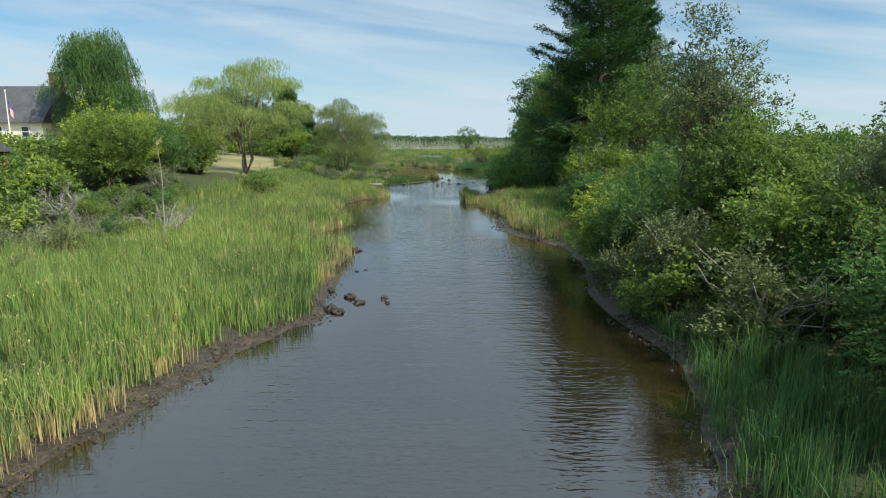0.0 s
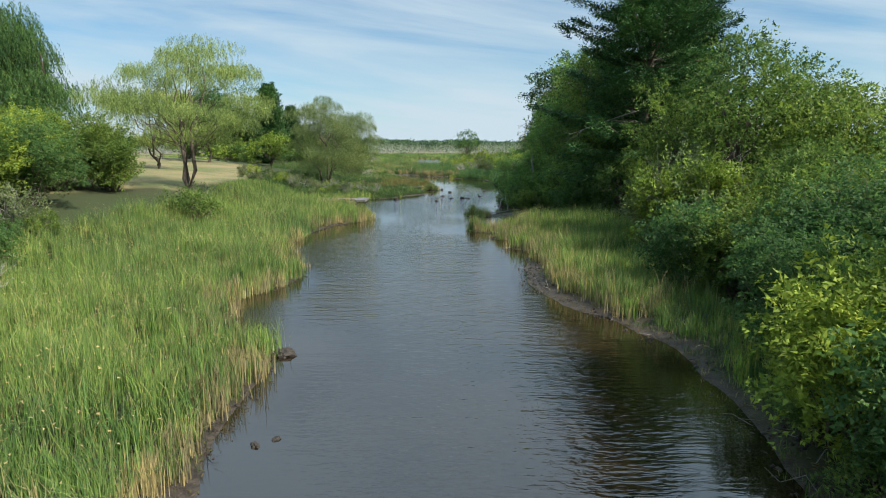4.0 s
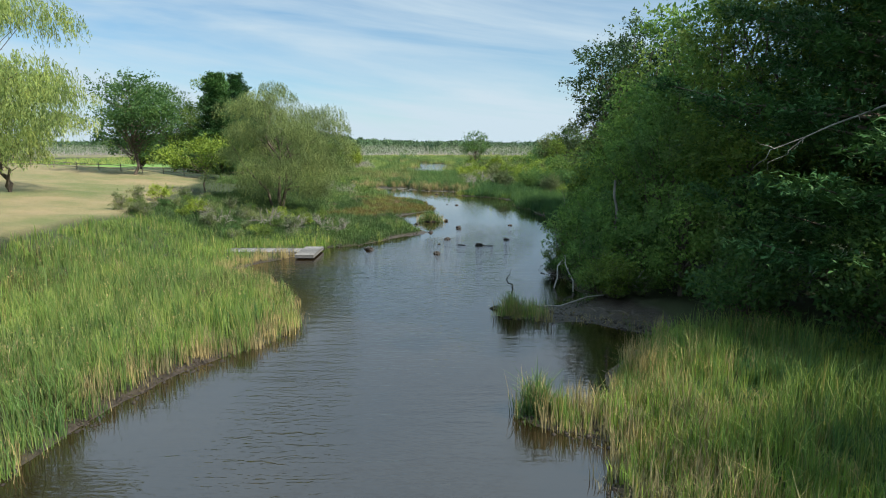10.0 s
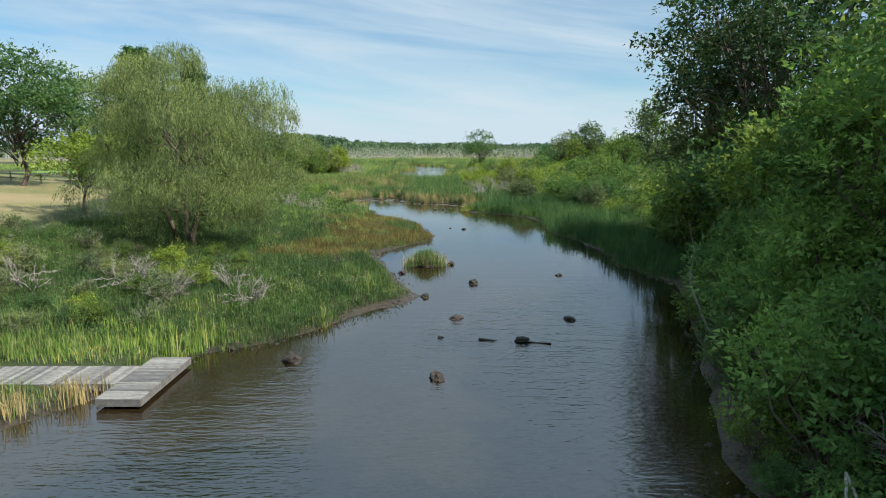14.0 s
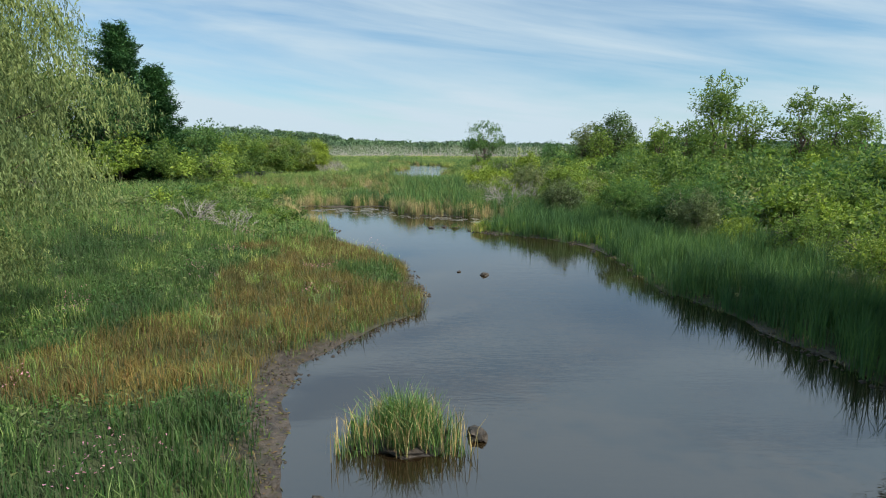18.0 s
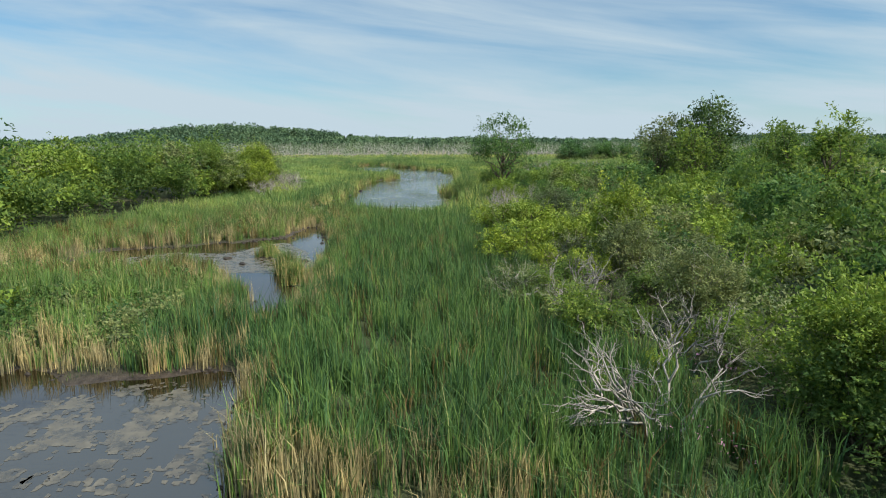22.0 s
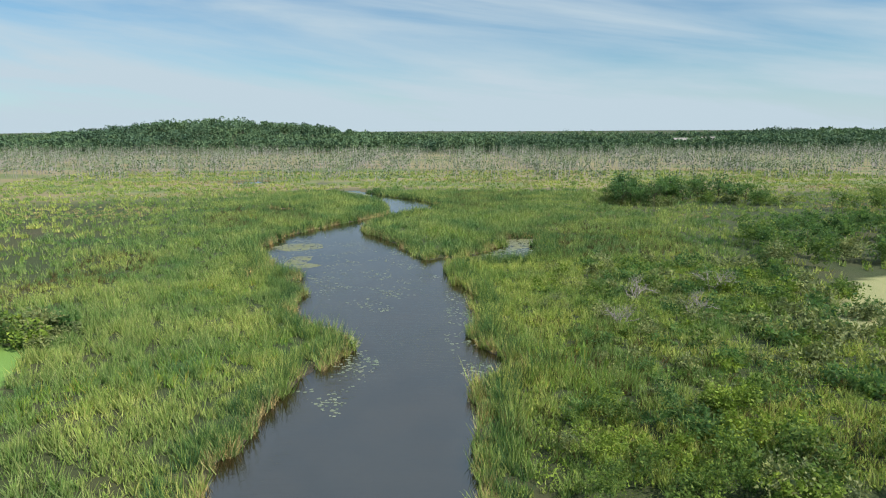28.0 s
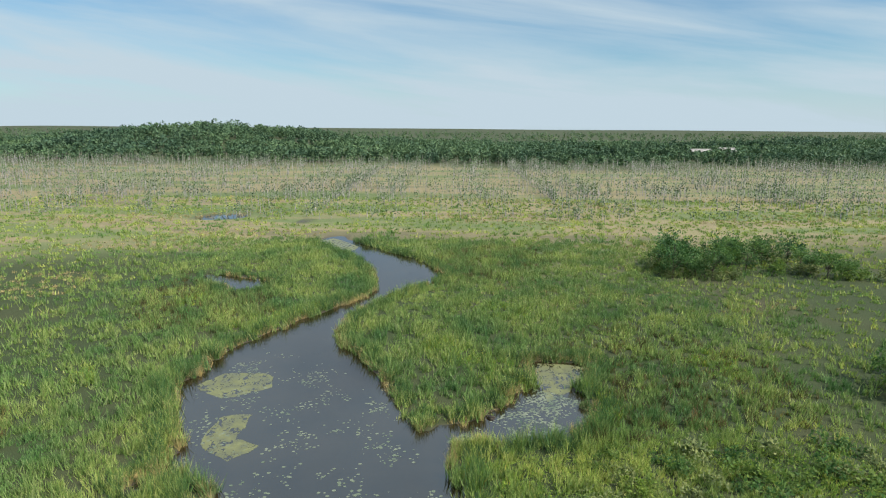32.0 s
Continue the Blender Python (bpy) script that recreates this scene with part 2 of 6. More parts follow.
M_GLASS = plain_material("dark_glass", (0.02, 0.025, 0.03), (0.04, 0.045, 0.05), 2.0, 0.08, 0.6)
M_FLAG_RED = plain_material("cloth_red", (0.42, 0.04, 0.05), (0.52, 0.06, 0.07), 4.0, 0.8, 0.2)
M_FLAG_BLUE = plain_material("cloth_blue", (0.03, 0.05, 0.2), (0.05, 0.07, 0.28), 4.0, 0.8, 0.2)
M_FENCE = plain_material("fence_wood", (0.09, 0.075, 0.06), (0.2, 0.17, 0.14), 5.0, 0.9, 0.2)


def duckweed_material(name, lo, hi, rough=0.6, coarse=0.33):
    """A floating film: mottled at two scales, wetter and darker where it thins."""
    m, t, p = material(name, rough, 0.5)
    a = noise_node(t, 5.0, 6.0, 0.75)
    b = ramp(t, noise_node(t, coarse, 7.0, 0.7), [(0.36, (0, 0, 0)), (0.62, (1, 1, 1))])
    c = mix(t, b, lo, hi)
    t.links.new(mix(t, 1.0, c, ramp(t, a, [(0.3, (0.6, 0.6, 0.6)), (0.7, (1.2, 1.2, 1.2))]), "MULTIPLY"), p.inputs["Base Color"])
    t.links.new(ramp(t, mix(t, 0.5, a, b), [(0.3, (rough * 0.3,) * 3), (0.6, (rough,) * 3)]), p.inputs["Roughness"])
    bump(t, p, a, 0.4, 0.01)
    return m


M_WEED = duckweed_material("duckweed", (0.06, 0.058, 0.026), (0.125, 0.13, 0.05))
M_SCUM = duckweed_material("pond_scum", (0.024, 0.02, 0.0145), (0.095, 0.083, 0.06), 0.4, 1.6)
M_LILY = duckweed_material("lily_leaf", (0.06, 0.08, 0.04), (0.13, 0.145, 0.10))

# water: brown and murky below, rippled above
M_WATER, t, p = material("river_water", 0.015, 0.5)
p.inputs["IOR"].default_value = 1.8
t.links.new(ramp(t, noise_node(t, 0.15, 3.0), [(0.3, (0.0085, 0.0058, 0.0027)), (0.7, (0.0145, 0.0098, 0.0044))]), p.inputs["Base Color"])
long_w = noise_node(t, 0.9, 2.0, 0.4, (0.36, 2.3, 1))
fine_w = noise_node(t, 3.4, 2.0, 0.5, (0.7, 2.2, 1))
wind = t.nodes.new("ShaderNodeAttribute")
wind.attribute_name = "ripple"
gust = ramp(t, noise_node(t, 0.07, 3.0, 0.5, (1.0, 0.45, 1)), [(0.36, (0.35, 0.35, 0.35)), (0.6, (1, 1, 1))])
waves = mix(t, 1.0, mix(t, 1.0, mix(t, 0.42, long_w, fine_w), gust, "MULTIPLY"), wind.outputs["Color"], "MULTIPLY")
bump(t, p, waves, 1.0, 0.095)

# ground: one material, with soft masks for mud, mown lawn, hay field and lime-green meadow
M_GROUND, t, p = material("ground", 0.9, 0.2)


def mask(name):
    a = t.nodes.new("ShaderNodeAttribute")
    a.attribute_name = name
    return a.outputs["Fac"]


g1, g2, g3 = noise_node(t, 0.035, 5.0), noise_node(t, 1.3, 5.0, 0.65), noise_node(t, 9.0, 4.0, 0.7)
marsh = mix(t, g2, ramp(t, g1, [(0.36, (0.022, 0.038, 0.013)), (0.5, (0.03, 0.046, 0.016)), (0.62, (0.045, 0.048, 0.022)), (0.7, (0.06, 0.05, 0.028))]), (0.03, 0.035, 0.014))
g4 = noise_node(t, 0.02, 6.0, 0.6, (0.35, 1.6, 1))
far_marsh = mix(t, scalar(t, "MULTIPLY", g2, 0.5), ramp(t, g4, [(0.34, (0.06, 0.10, 0.03)), (0.45, (0.105, 0.125, 0.048)), (0.54, (0.19, 0.155, 0.085)), (0.64, (0.10, 0.09, 0.05))]), (0.10, 0.09, 0.05))
lawn = mix(t, ramp(t, noise_node(t, 0.12, 5.0, 0.65), [(0.35, (0, 0, 0)), (0.62, (1, 1, 1))]), (0.095, 0.112, 0.042), (0.2, 0.16, 0.088))
lawn = mix(t, 1.0, lawn, ramp(t, g3, [(0.3, (0.7, 0.7, 0.7)), (0.7, (1.2, 1.2, 1.15))]), "MULTIPLY")
hay = mix(t, noise_node(t, 0.35, 3.0, 0.5, (2.2, 0.4, 1)), (0.20, 0.19, 0.095), (0.16, 0.175, 0.075))
lime = mix(t, g2, (0.09, 0.17, 0.03), (0.12, 0.2, 0.05))
wood = mix(t, g3, (0.02, 0.03, 0.012), (0.05, 0.055, 0.025))
g5 = ramp(t, noise_node(t, 3.2, 6.0, 0.7), [(0.36, (0.4, 0.4, 0.42)), (0.62, (1.25, 1.2, 1.15))])
mud = mix(t, 1.0, mix(t, g3, mix(t, g2, (0.026, 0.0215, 0.0175), (0.068, 0.056, 0.045)), (0.042, 0.034, 0.027)), g5, "MULTIPLY")
c = mix(t, mask("far"), marsh, far_marsh)
c = mix(t, mask("wood"), c, wood)
c = mix(t, mask("lawn"), c, lawn)
c = mix(t, mask("hay"), c, hay)
c = mix(t, mask("lime"), c, lime)
c = mix(t, mask("mud"), c, mud)
t.links.new(c, p.inputs["Base Color"])
wet = ramp(t, mask("mud"), [(0.2, (0.95, 0.95, 0.95)), (1.0, (0.42, 0.42, 0.42))])
t.links.new(wet, p.inputs["Roughness"])
bump(t, p, mix(t, 0.5, g2, g3), 0.9, 0.16)

# ---------------------------------------------------------------- the plan: banks of the stream
# control points (x, y) of the shore, upstream; rounded and roughened below
LEFT_BANK = [(-9, -60), (-8.8, 0), (-8.1, 10.4), (-7.4, 14.2), (-6.2, 18.5), (-4.4, 21.7), (-5.0, 25), (-5.1, 33), (-5.3, 36.6), (-7.6, 38.6),
             (-8.9, 43), (-7.6, 47), (-7.6, 50), (-10.6, 58), (-10.1, 65), (-9.0, 69.4), (-6.8, 73.5), (-7.2, 77.3), (-10.2, 82.5), (-13.4, 86.6),
             (-12.4, 89.7), (-10.2, 92), (-9.5, 95.4), (-6.5, 97.2), (-3.4, 102), (-1.3, 104.3), (-2.1, 106), (-2.9, 109.5), (-3.4, 111.4),
             (-4.4, 115), (-4.7, 118), (-2.8, 121.8), (-1.4, 123.6), (-1.7, 129.6), (-2.2, 133.5), (-4.6, 138), (-6.9, 141), (-9.0, 146.5), (-8.8, 149.4),
             (-11.6, 153), (-14.0, 158), (-16.0, 164.5)]
RIGHT_BANK = [(6, -60), (5.6, 0), (5.2, 10), (7.1, 17), (6.6, 23.7), (7.4, 32), (7.6, 37.8), (5.2, 42.5), (4.4, 45.6), (4.7, 51),
              (6.2, 55.2), (4.7, 57.4), (5.4, 60.4), (4.0, 62.0), (5.2, 64.4), (2.7, 64.9), (2.7, 66.4), (5.4, 66.8), (5.6, 69.4), (7.0, 71.3), (8.9, 73.6), (6.2, 75.2), (3.2, 75.9), (4.2, 77.2),
              (7.6, 80), (7.4, 83), (6.5, 86), (7.1, 89), (8.9, 94.2), (11.0, 100), (12.2, 104), (12.8, 108), (11.5, 113), (11.9, 117), (10.9, 124.5),
              (9.9, 128), (10.3, 136.4), (9.5, 141), (6.0, 145.4), (3.4, 147), (2.2, 148.2), (3.9, 151), (6.4, 153), (5.3, 157.6), (-3.8, 160), (-5.6, 165), (-7.2, 169), (-12, 167.6), (-15, 169.5)]
SIDE_POOL = [(-27, 194), (-23, 196.5), (-20, 197.4), (-18.6, 199.4), (-17.2, 198.6), (-15.4, 200), (-13.1, 201), (-13.3, 206), (-12.6, 210.2), (-11.8, 210), (-9.8, 202.5), (-8.6, 196), (-8.2, 190),
             (-7.6, 186), (-7.2, 182), (-6.6, 179), (-6.9, 176), (-8.8, 175.5), (-9.2, 178.5), (-10.5, 181), (-12.2, 182), (-12.4, 184), (-14.4, 187.3), (-17, 188), (-26, 185.5)]
POND_WEST = [(-4.0, 214.6), (-10, 218), (-19.8, 219.6), (-21.5, 225), (-17.2, 228), (-17, 236), (-14.8, 242), (-14.8, 253), (-16.4, 268), (-15.4, 285), (-12.1, 294),
             (-10.3, 298.3), (-15, 303), (-19, 307), (-20.6, 311), (-22.3, 322), (-26.4, 328), (-24.6, 333.4), (-30, 337.4), (-34.5, 333.5), (-32.6, 343), (-40, 356), (-42, 362), (-40, 372), (-34.5, 386), (-18, 415), (-23.5, 443),
             (-31, 459), (-47, 476), (-40, 486), (-20, 462)]
POND_EAST = [(-10, 452), (-0.6, 431), (-11, 416), (-17, 405), (-20.6, 396), (-20, 381.5), (-9, 362.5), (-5.0, 348.8), (0, 349), (8, 354), (13.7, 363.5), (15, 372.5),
             (26.3, 371), (20, 361), (22, 354.5), (16, 346.6), (1.9, 344.6), (1.7, 335), (4.8, 322), (5.4, 300), (8, 295), (10, 292), (5, 286.8),
             (4.0, 267), (1.3, 255), (2.6, 247), (4.3, 240), (4.3, 234), (5.7, 228), (2.8, 221), (-1, 216)]
OX_POOLS = [[(-67, 428), (-59.6, 430), (-43.5, 421), (-50.5, 413), (-58, 420)], [(-112, 528), (-92, 538), (-88, 532), (-106, 524)], [(-63, 520), (-55, 528), (-50, 522)]]


def rounded(points, steps=4, rough=0.35, seed=0):
    """A closed shore through the control points, with small bays and points."""
    p = np.array(points, float)
    q = []
    n = len(p)
    for i in range(n):
        a, b, c, d = p[i - 1], p[i], p[(i + 1) % n], p[(i + 2) % n]
        for k in range(steps):
            u = k / steps
            s = 0.5 * (2 * b + (c - a) * u + (2 * a - 5 * b + 4 * c - d) * u * u + (3 * b - a - 3 * c + d) * u ** 3)
            q.append(0.45 * s + 0.55 * (b + (c - b) * u))
    q = np.array(q)
    for i, v in enumerate(q):
        j = noise.noise_vector(Vector((v[0] * 0.55 + seed, v[1] * 0.55, 3.1)))
        k = noise.noise_vector(Vector((v[0] * 0.17 + seed, v[1] * 0.17, 8.3)))
        q[i] += np.array((j.x + 0.8 * k.x, j.y + 0.8 * k.y)) * rough
    return q


SHORES = [rounded(LEFT_BANK + RIGHT_BANK[::-1], 5, 0.5), rounded(SIDE_POOL, 4, 0.6), rounded(POND_WEST + POND_EAST, 7, 1.5)]
SHORES += [rounded(o, 3, 0.6) for o in OX_POOLS]


def shore_distance(x, y):
    """Signed metres from the shore: positive on land, negative in water."""
    x, y = np.asarray(x, float).ravel(), np.asarray(y, float).ravel()
    best = np.full(len(x), 1e9)
    inside = np.zeros(len(x), bool)
    for poly in SHORES:
        lo, hi = poly.min(0) - 26, poly.max(0) + 26
        near = np.nonzero((x > lo[0]) & (x < hi[0]) & (y > lo[1]) & (y < hi[1]))[0]
        px, py = x[near], y[near]
        d = np.full(len(near), 1e9)
        odd = np.zeros(len(near), bool)
        a, b = poly, np.roll(poly, -1, 0)
        for (ax, ay), (bx, by) in zip(a, b):
            ex, ey = bx - ax, by - ay
            u = np.clip(((px - ax) * ex + (py - ay) * ey) / (ex * ex + ey * ey + 1e-9), 0, 1)
            d = np.minimum(d, (px - ax - u * ex) ** 2 + (py - ay - u * ey) ** 2)
            if ay != by:
                odd ^= ((ay > py) != (by > py)) & (px < ex * (py - ay) / (by - ay) + ax)
        best[near] = np.minimum(best[near], np.sqrt(d))
        inside[near] |= odd
    best = np.minimum(best, 60)
    return np.where(inside, -best, best)


def step(v, a, b):
    u = np.clip((np.asarray(v, float) - a) / (b - a), 0, 1)
    return u * u * (3 - 2 * u)


def waves2(x, y, s, k=0.0):
    """Cheap smooth undulation, about -1 to 1."""
    return (np.sin(x * s + 1.3 * np.sin(y * s * 0.7 + k)) + np.sin(y * s * 1.1 + 1.7 * np.sin(x * s * 0.6 + 2 * k))) / 2


def lawn_mask(x, y):
    edge = np.interp(y, [40, 62, 75, 92, 104, 120, 150, 175], [-60, -29, -24.5, -25.5, -26.5, -31, -40, -70])
    return step(edge - x + 0.8 * waves2(x, y, 0.5), -0.8, 0.8) * step(y, 45, 58) * (1 - step(y, 150, 172))


def in_poly(x, y, pts):
    odd = np.zeros(len(x), bool)
    for (ax, ay), (bx, by) in zip(pts, pts[1:] + pts[:1]):
        if ay != by:
            odd ^= ((ay > y) != (by > y)) & (x < (bx - ax) * (y - ay) / (by - ay) + ax)
    return odd


HAY = [(50, 280), (52, 304), (62, 320), (74, 331), (100, 338), (160, 340), (160, 286), (61, 282)]
LIME = [(-39, 272), (-48, 296), (-76, 306), (-140, 310), (-140, 272), (-57, 278), (-44, 268)]


def height(x, y, s=None):
    x, y = np.asarray(x, float).ravel(), np.asarray(y, float).ravel()
    if s is None:
        s = shore_distance(x, y)
    z = np.where(s < 0, np.maximum(-0.7, 0.28 * s), 0)
    z = z + 0.10 * step(s, 0, 0.7) + 0.16 * step(s, 0.6, 2.2) + 0.2 * step(s, 3, 12)
    z = z + np.where(s > 1, 0.08 * waves2(x, y, 0.9), 0)
    hill = step(-x, 17, 26) * step(y, 25, 60) * (1 - step(y, 150, 200))
    z = z + hill * (np.interp(y, [70, 90, 125, 150], [2.6, 2.3, 1.6, 1.4]) + np.clip(-25 - x, 0, 40) * 0.075)
    # the wooded east bank stands a little higher, and the far hill rises behind the swamp
    z = z + 1.0 * step(x, 12, 26) * (1 - step(y, 112, 130)) * step(s, 4, 12)
    far = np.exp(-(((x + 330) / 230) ** 2 + ((y - 1120) / 150) ** 2))
    z = z + 24 * far + 10 * np.exp(-(((x - 620) / 330) ** 2 + ((y - 1150) / 170) ** 2))
    z = z + 4 * step(y, 1300, 3200) * (1 + 0.4 * waves2(x, y, 0.004))
    return z


# ---------------------------------------------------------------- mesh helpers
def mesh_of(name, verts, tris, mat, smooth=False):
    me = bpy.data.meshes.new(name)
    verts, tris = np.asarray(verts, np.float32), np.asarray(tris, np.int32)
    k = tris.shape[1]
    me.vertices.add(len(verts))
    me.vertices.foreach_set("co", verts.ravel())
    me.loops.add(tris.size)
    me.loops.foreach_set("vertex_index", tris.ravel())
    me.polygons.add(len(tris))
    me.polygons.foreach_set("loop_start", np.arange(0, tris.size, k, dtype=np.int32))
    me.update(calc_edges=True)
    if smooth:
        me.polygons.foreach_set("use_smooth", np.ones(len(tris), bool))
    me.materials.append(mat)
    return me


def thing(name, label, category, group="", kind="", at=(0, 0, 0)):
    ob = new(name)
    ob.location = at
    return tagged(ob, label, category, group, kind)


def part(name, data, parent, label=""):
    """A mesh, or a bmesh with its material, as one part under a thing or another part."""
    if isinstance(data, tuple):
        bm, mat = data
        me = bpy.data.meshes.new(name)
        bm.to_mesh(me)
        bm.free()
        me.materials.append(mat)
        data = me
    ob = new(name, data)
    ob.parent = parent
    return tagged(ob, label)


def box(bm, cx, cy, cz, sx, sy, sz, rz=0.0, bevel=0.0):
    g = bmesh.ops.create_cube(bm, size=1, matrix=pose(cx, cy, cz, 0, 0, rz) @ Matrix.Diagonal((sx, sy, sz, 1)))
    if bevel:
        edges = list({e for v in g["verts"] for e in v.link_edges})
        bmesh.ops.bevel(bm, geom=edges, offset=bevel, segments=1, affect="EDGES")
    return bm


def tube(points, radii, sides=6):
    """A tapered round limb through the points: vertices and triangles."""
    p = np.asarray(points, float)
    n = len(p)
    way = np.gradient(p, axis=0)
    way /= np.linalg.norm(way, axis=1)[:, None] + 1e-9
    ref = np.where(np.abs(way[:, 2:3]) > 0.9, np.array([[1.0, 0, 0]]), np.array([[0, 0, 1.0]]))
    u = np.cross(way, ref)
    u /= np.linalg.norm(u, axis=1)[:, None] + 1e-9
    v = np.cross(way, u)
    ang = np.arange(sides) * 2 * np.pi / sides
    ring = p[:, None] + np.asarray(radii)[:, None, None] * (np.cos(ang)[None, :, None] * u[:, None] + np.sin(ang)[None, :, None] * v[:, None])
    i = np.arange(n - 1)[:, None] * sides + np.arange(sides)
    j = np.arange(n - 1)[:, None] * sides + (np.arange(sides) + 1) % sides
    tri = np.concatenate([np.stack([i, j, j + sides], -1).reshape(-1, 3), np.stack([i, j + sides, i + sides], -1).reshape(-1, 3)])
    return ring.reshape(-1, 3), tri


def joined(pieces):
    vs, ts, base = [], [], 0
    for v, t in pieces:
        vs.append(v)
        ts.append(np.asarray(t) + base)
        base += len(v)
    return np.concatenate(vs), np.concatenate(ts)


def blades(rng, pos, tall, wide, lean, bend=0.5, segs=2):
    """Upright leaves of grass or reed: each tapers and bows over."""
    n = len(pos)
    az, tw = rng.uniform(0, 6.283, n), rng.uniform(0, 6.283, n)
    way = np.stack([np.cos(az), np.sin(az), 0 * az], 1)
    side = np.stack([np.cos(tw), np.sin(tw), 0 * tw], 1) * (np.asarray(wide) / 2 * np.ones(n))[:, None]
    tall, lean = np.asarray(tall) * np.ones(n), np.asarray(lean) * np.ones(n)
    up = np.array([0, 0, 1.0])
    tip = pos + up * (tall * (1 - 0.25 * lean))[:, None] + way * (tall * lean)[:, None]
    if segs == 1:
        return np.stack([pos - side, pos + side, tip], 1).reshape(-1, 3), np.arange(3 * n).reshape(-1, 3)
    mid = pos + up * (tall * 0.58)[:, None] + way * (tall * lean * 0.58 * bend)[:, None]
    v = np.stack([pos - side, pos + side, mid - side * 0.75, mid + side * 0.75, tip], 1).reshape(-1, 3)
    k = np.arange(n)[:, None] * 5
    return v, np.concatenate([k + [0, 1, 3], k + [0, 3, 2], k + [2, 3, 4]])


def leaves(rng, pos, size, droop=0.0, flat=0.0, narrow=0.5):
    """Leaves: pointed blades, turned every way, or hanging, or lying flat."""
    n = len(pos)
    a = rng.normal(size=(n, 3))
    a[:, 2] = a[:, 2] * (1 - flat) - droop * 2.5
    a /= np.linalg.norm(a, axis=1)[:, None]
    b = np.cross(a, rng.normal(size=(n, 3)))
    b[:, 2] *= 1 - flat
    b /= np.linalg.norm(b, axis=1)[:, None] + 1e-9
    s = (np.asarray(size) * np.ones(n) * rng.uniform(0.6, 1.4, n))[:, None]
    foot = pos - a * s * 0.5
    v = np.stack([foot + b * s * narrow * 0.5, foot - b * s * narrow * 0.5, pos + a * s * 0.5], 1).reshape(-1, 3)
    return v, np.arange(3 * n).reshape(-1, 3)


def unit(v):
    return v / (np.linalg.norm(v, axis=-1, keepdims=True) + 1e-9)


def twigs_at(rng, q, along, face, reach, leaf, narrow=0.62, fill=0.6):
    """Leafy twigs: leaves in two ranks along a short shoot, all turned roughly the same way."""
    m = len(q)
    per = max(5, int(fill * float(np.mean(reach)) ** 2 / (0.5 * leaf * leaf * narrow)))
    a = unit(along)
    f = unit(face - a * np.sum(face * a, 1, keepdims=True))
    s = np.cross(f, a)
    size = (np.asarray(reach) * np.ones(m) * rng.uniform(0.6, 1.35, m))[:, None, None]
    u = rng.uniform(-0.75, 1.0, (m, per, 1))
    v = rng.uniform(-1, 1, (m, per, 1)) * (0.85 - 0.6 * np.maximum(u, 0) ** 2)
    w = rng.normal(size=(m, per, 1)) * 0.13 - 0.22 * v * v - 0.12 * np.maximum(u, 0) ** 2
    p = q[:, None] + size * (a[:, None] * u + s[:, None] * v + f[:, None] * w)
    la = unit(a[:, None] * 0.6 + s[:, None] * np.sign(v) * 0.7 + rng.normal(size=(m, per, 3)) * 0.4)
    lb = unit(np.cross(f[:, None] + rng.normal(size=(m, per, 3)) * 0.42, la))
    k = leaf * rng.uniform(0.6, 1.4, (m, per, 1))
    foot = p - la * k * 0.45
    t = np.stack([foot + lb * k * narrow * 0.5, foot - lb * k * narrow * 0.5, p + la * k * 0.55], 2).reshape(-1, 3)
    return t, np.arange(len(t)).reshape(-1, 3)


def foliage(rng, centres, radii, reach, leaf, cover=1.0, squash=0.8, narrow=0.62, level=0.55, droop=0.0, fill=0.6, under=0.3):
    """Leafy twigs all round the lobes of a crown, close on top, few below, with dark gaps between them."""
    radii = np.asarray(radii) * np.ones(len(centres))
    count = (cover * 3.4 * (radii / reach) ** 2).astype(int) + 3
    who = np.repeat(np.arange(len(centres)), count)
    d = unit(rng.normal(size=(len(who), 3)))
    keep = (d[:, 2] > -0.35) | (rng.uniform(size=len(who)) < under)
    who, d = who[keep], d[keep]
    m = len(who)
    q = np.asarray(centres)[who] + d * radii[who][:, None] * rng.uniform(0.5, 1.08, (m, 1)) * np.array([1, 1, squash])
    along = d + rng.normal(size=(m, 3)) * 0.4 + np.array([0, 0, 0.2 - droop])
    face = np.array([0, 0, level]) + d * (1 - level) + rng.normal(size=(m, 3)) * 0.28
    return twigs_at(rng, q, along, face, reach, leaf, narrow, fill)


def stuff(name, label, category, vt, mat, smooth=False):
    return tagged(new(name, mesh_of(name, *vt, mat, smooth)), label, category, kind="stuff")


# ---------------------------------------------------------------- ground and water


def grown(a, b, fine, far, first=1.3):
    """Grid lines: even steps from a to b, then ever wider ones out to far on either side."""
    mid = list(np.arange(a, b + 1e-6, fine))
    up, s = [mid[-1]], fine
    while up[-1] < far[1]:
        s *= first
        up.append(up[-1] + min(s, 180))
    dn, s = [mid[0]], fine
    while dn[-1] > far[0]:
        s *= first
        dn.append(dn[-1] - min(s, 180))
    return np.array(dn[:0:-1] + mid + up[1:])


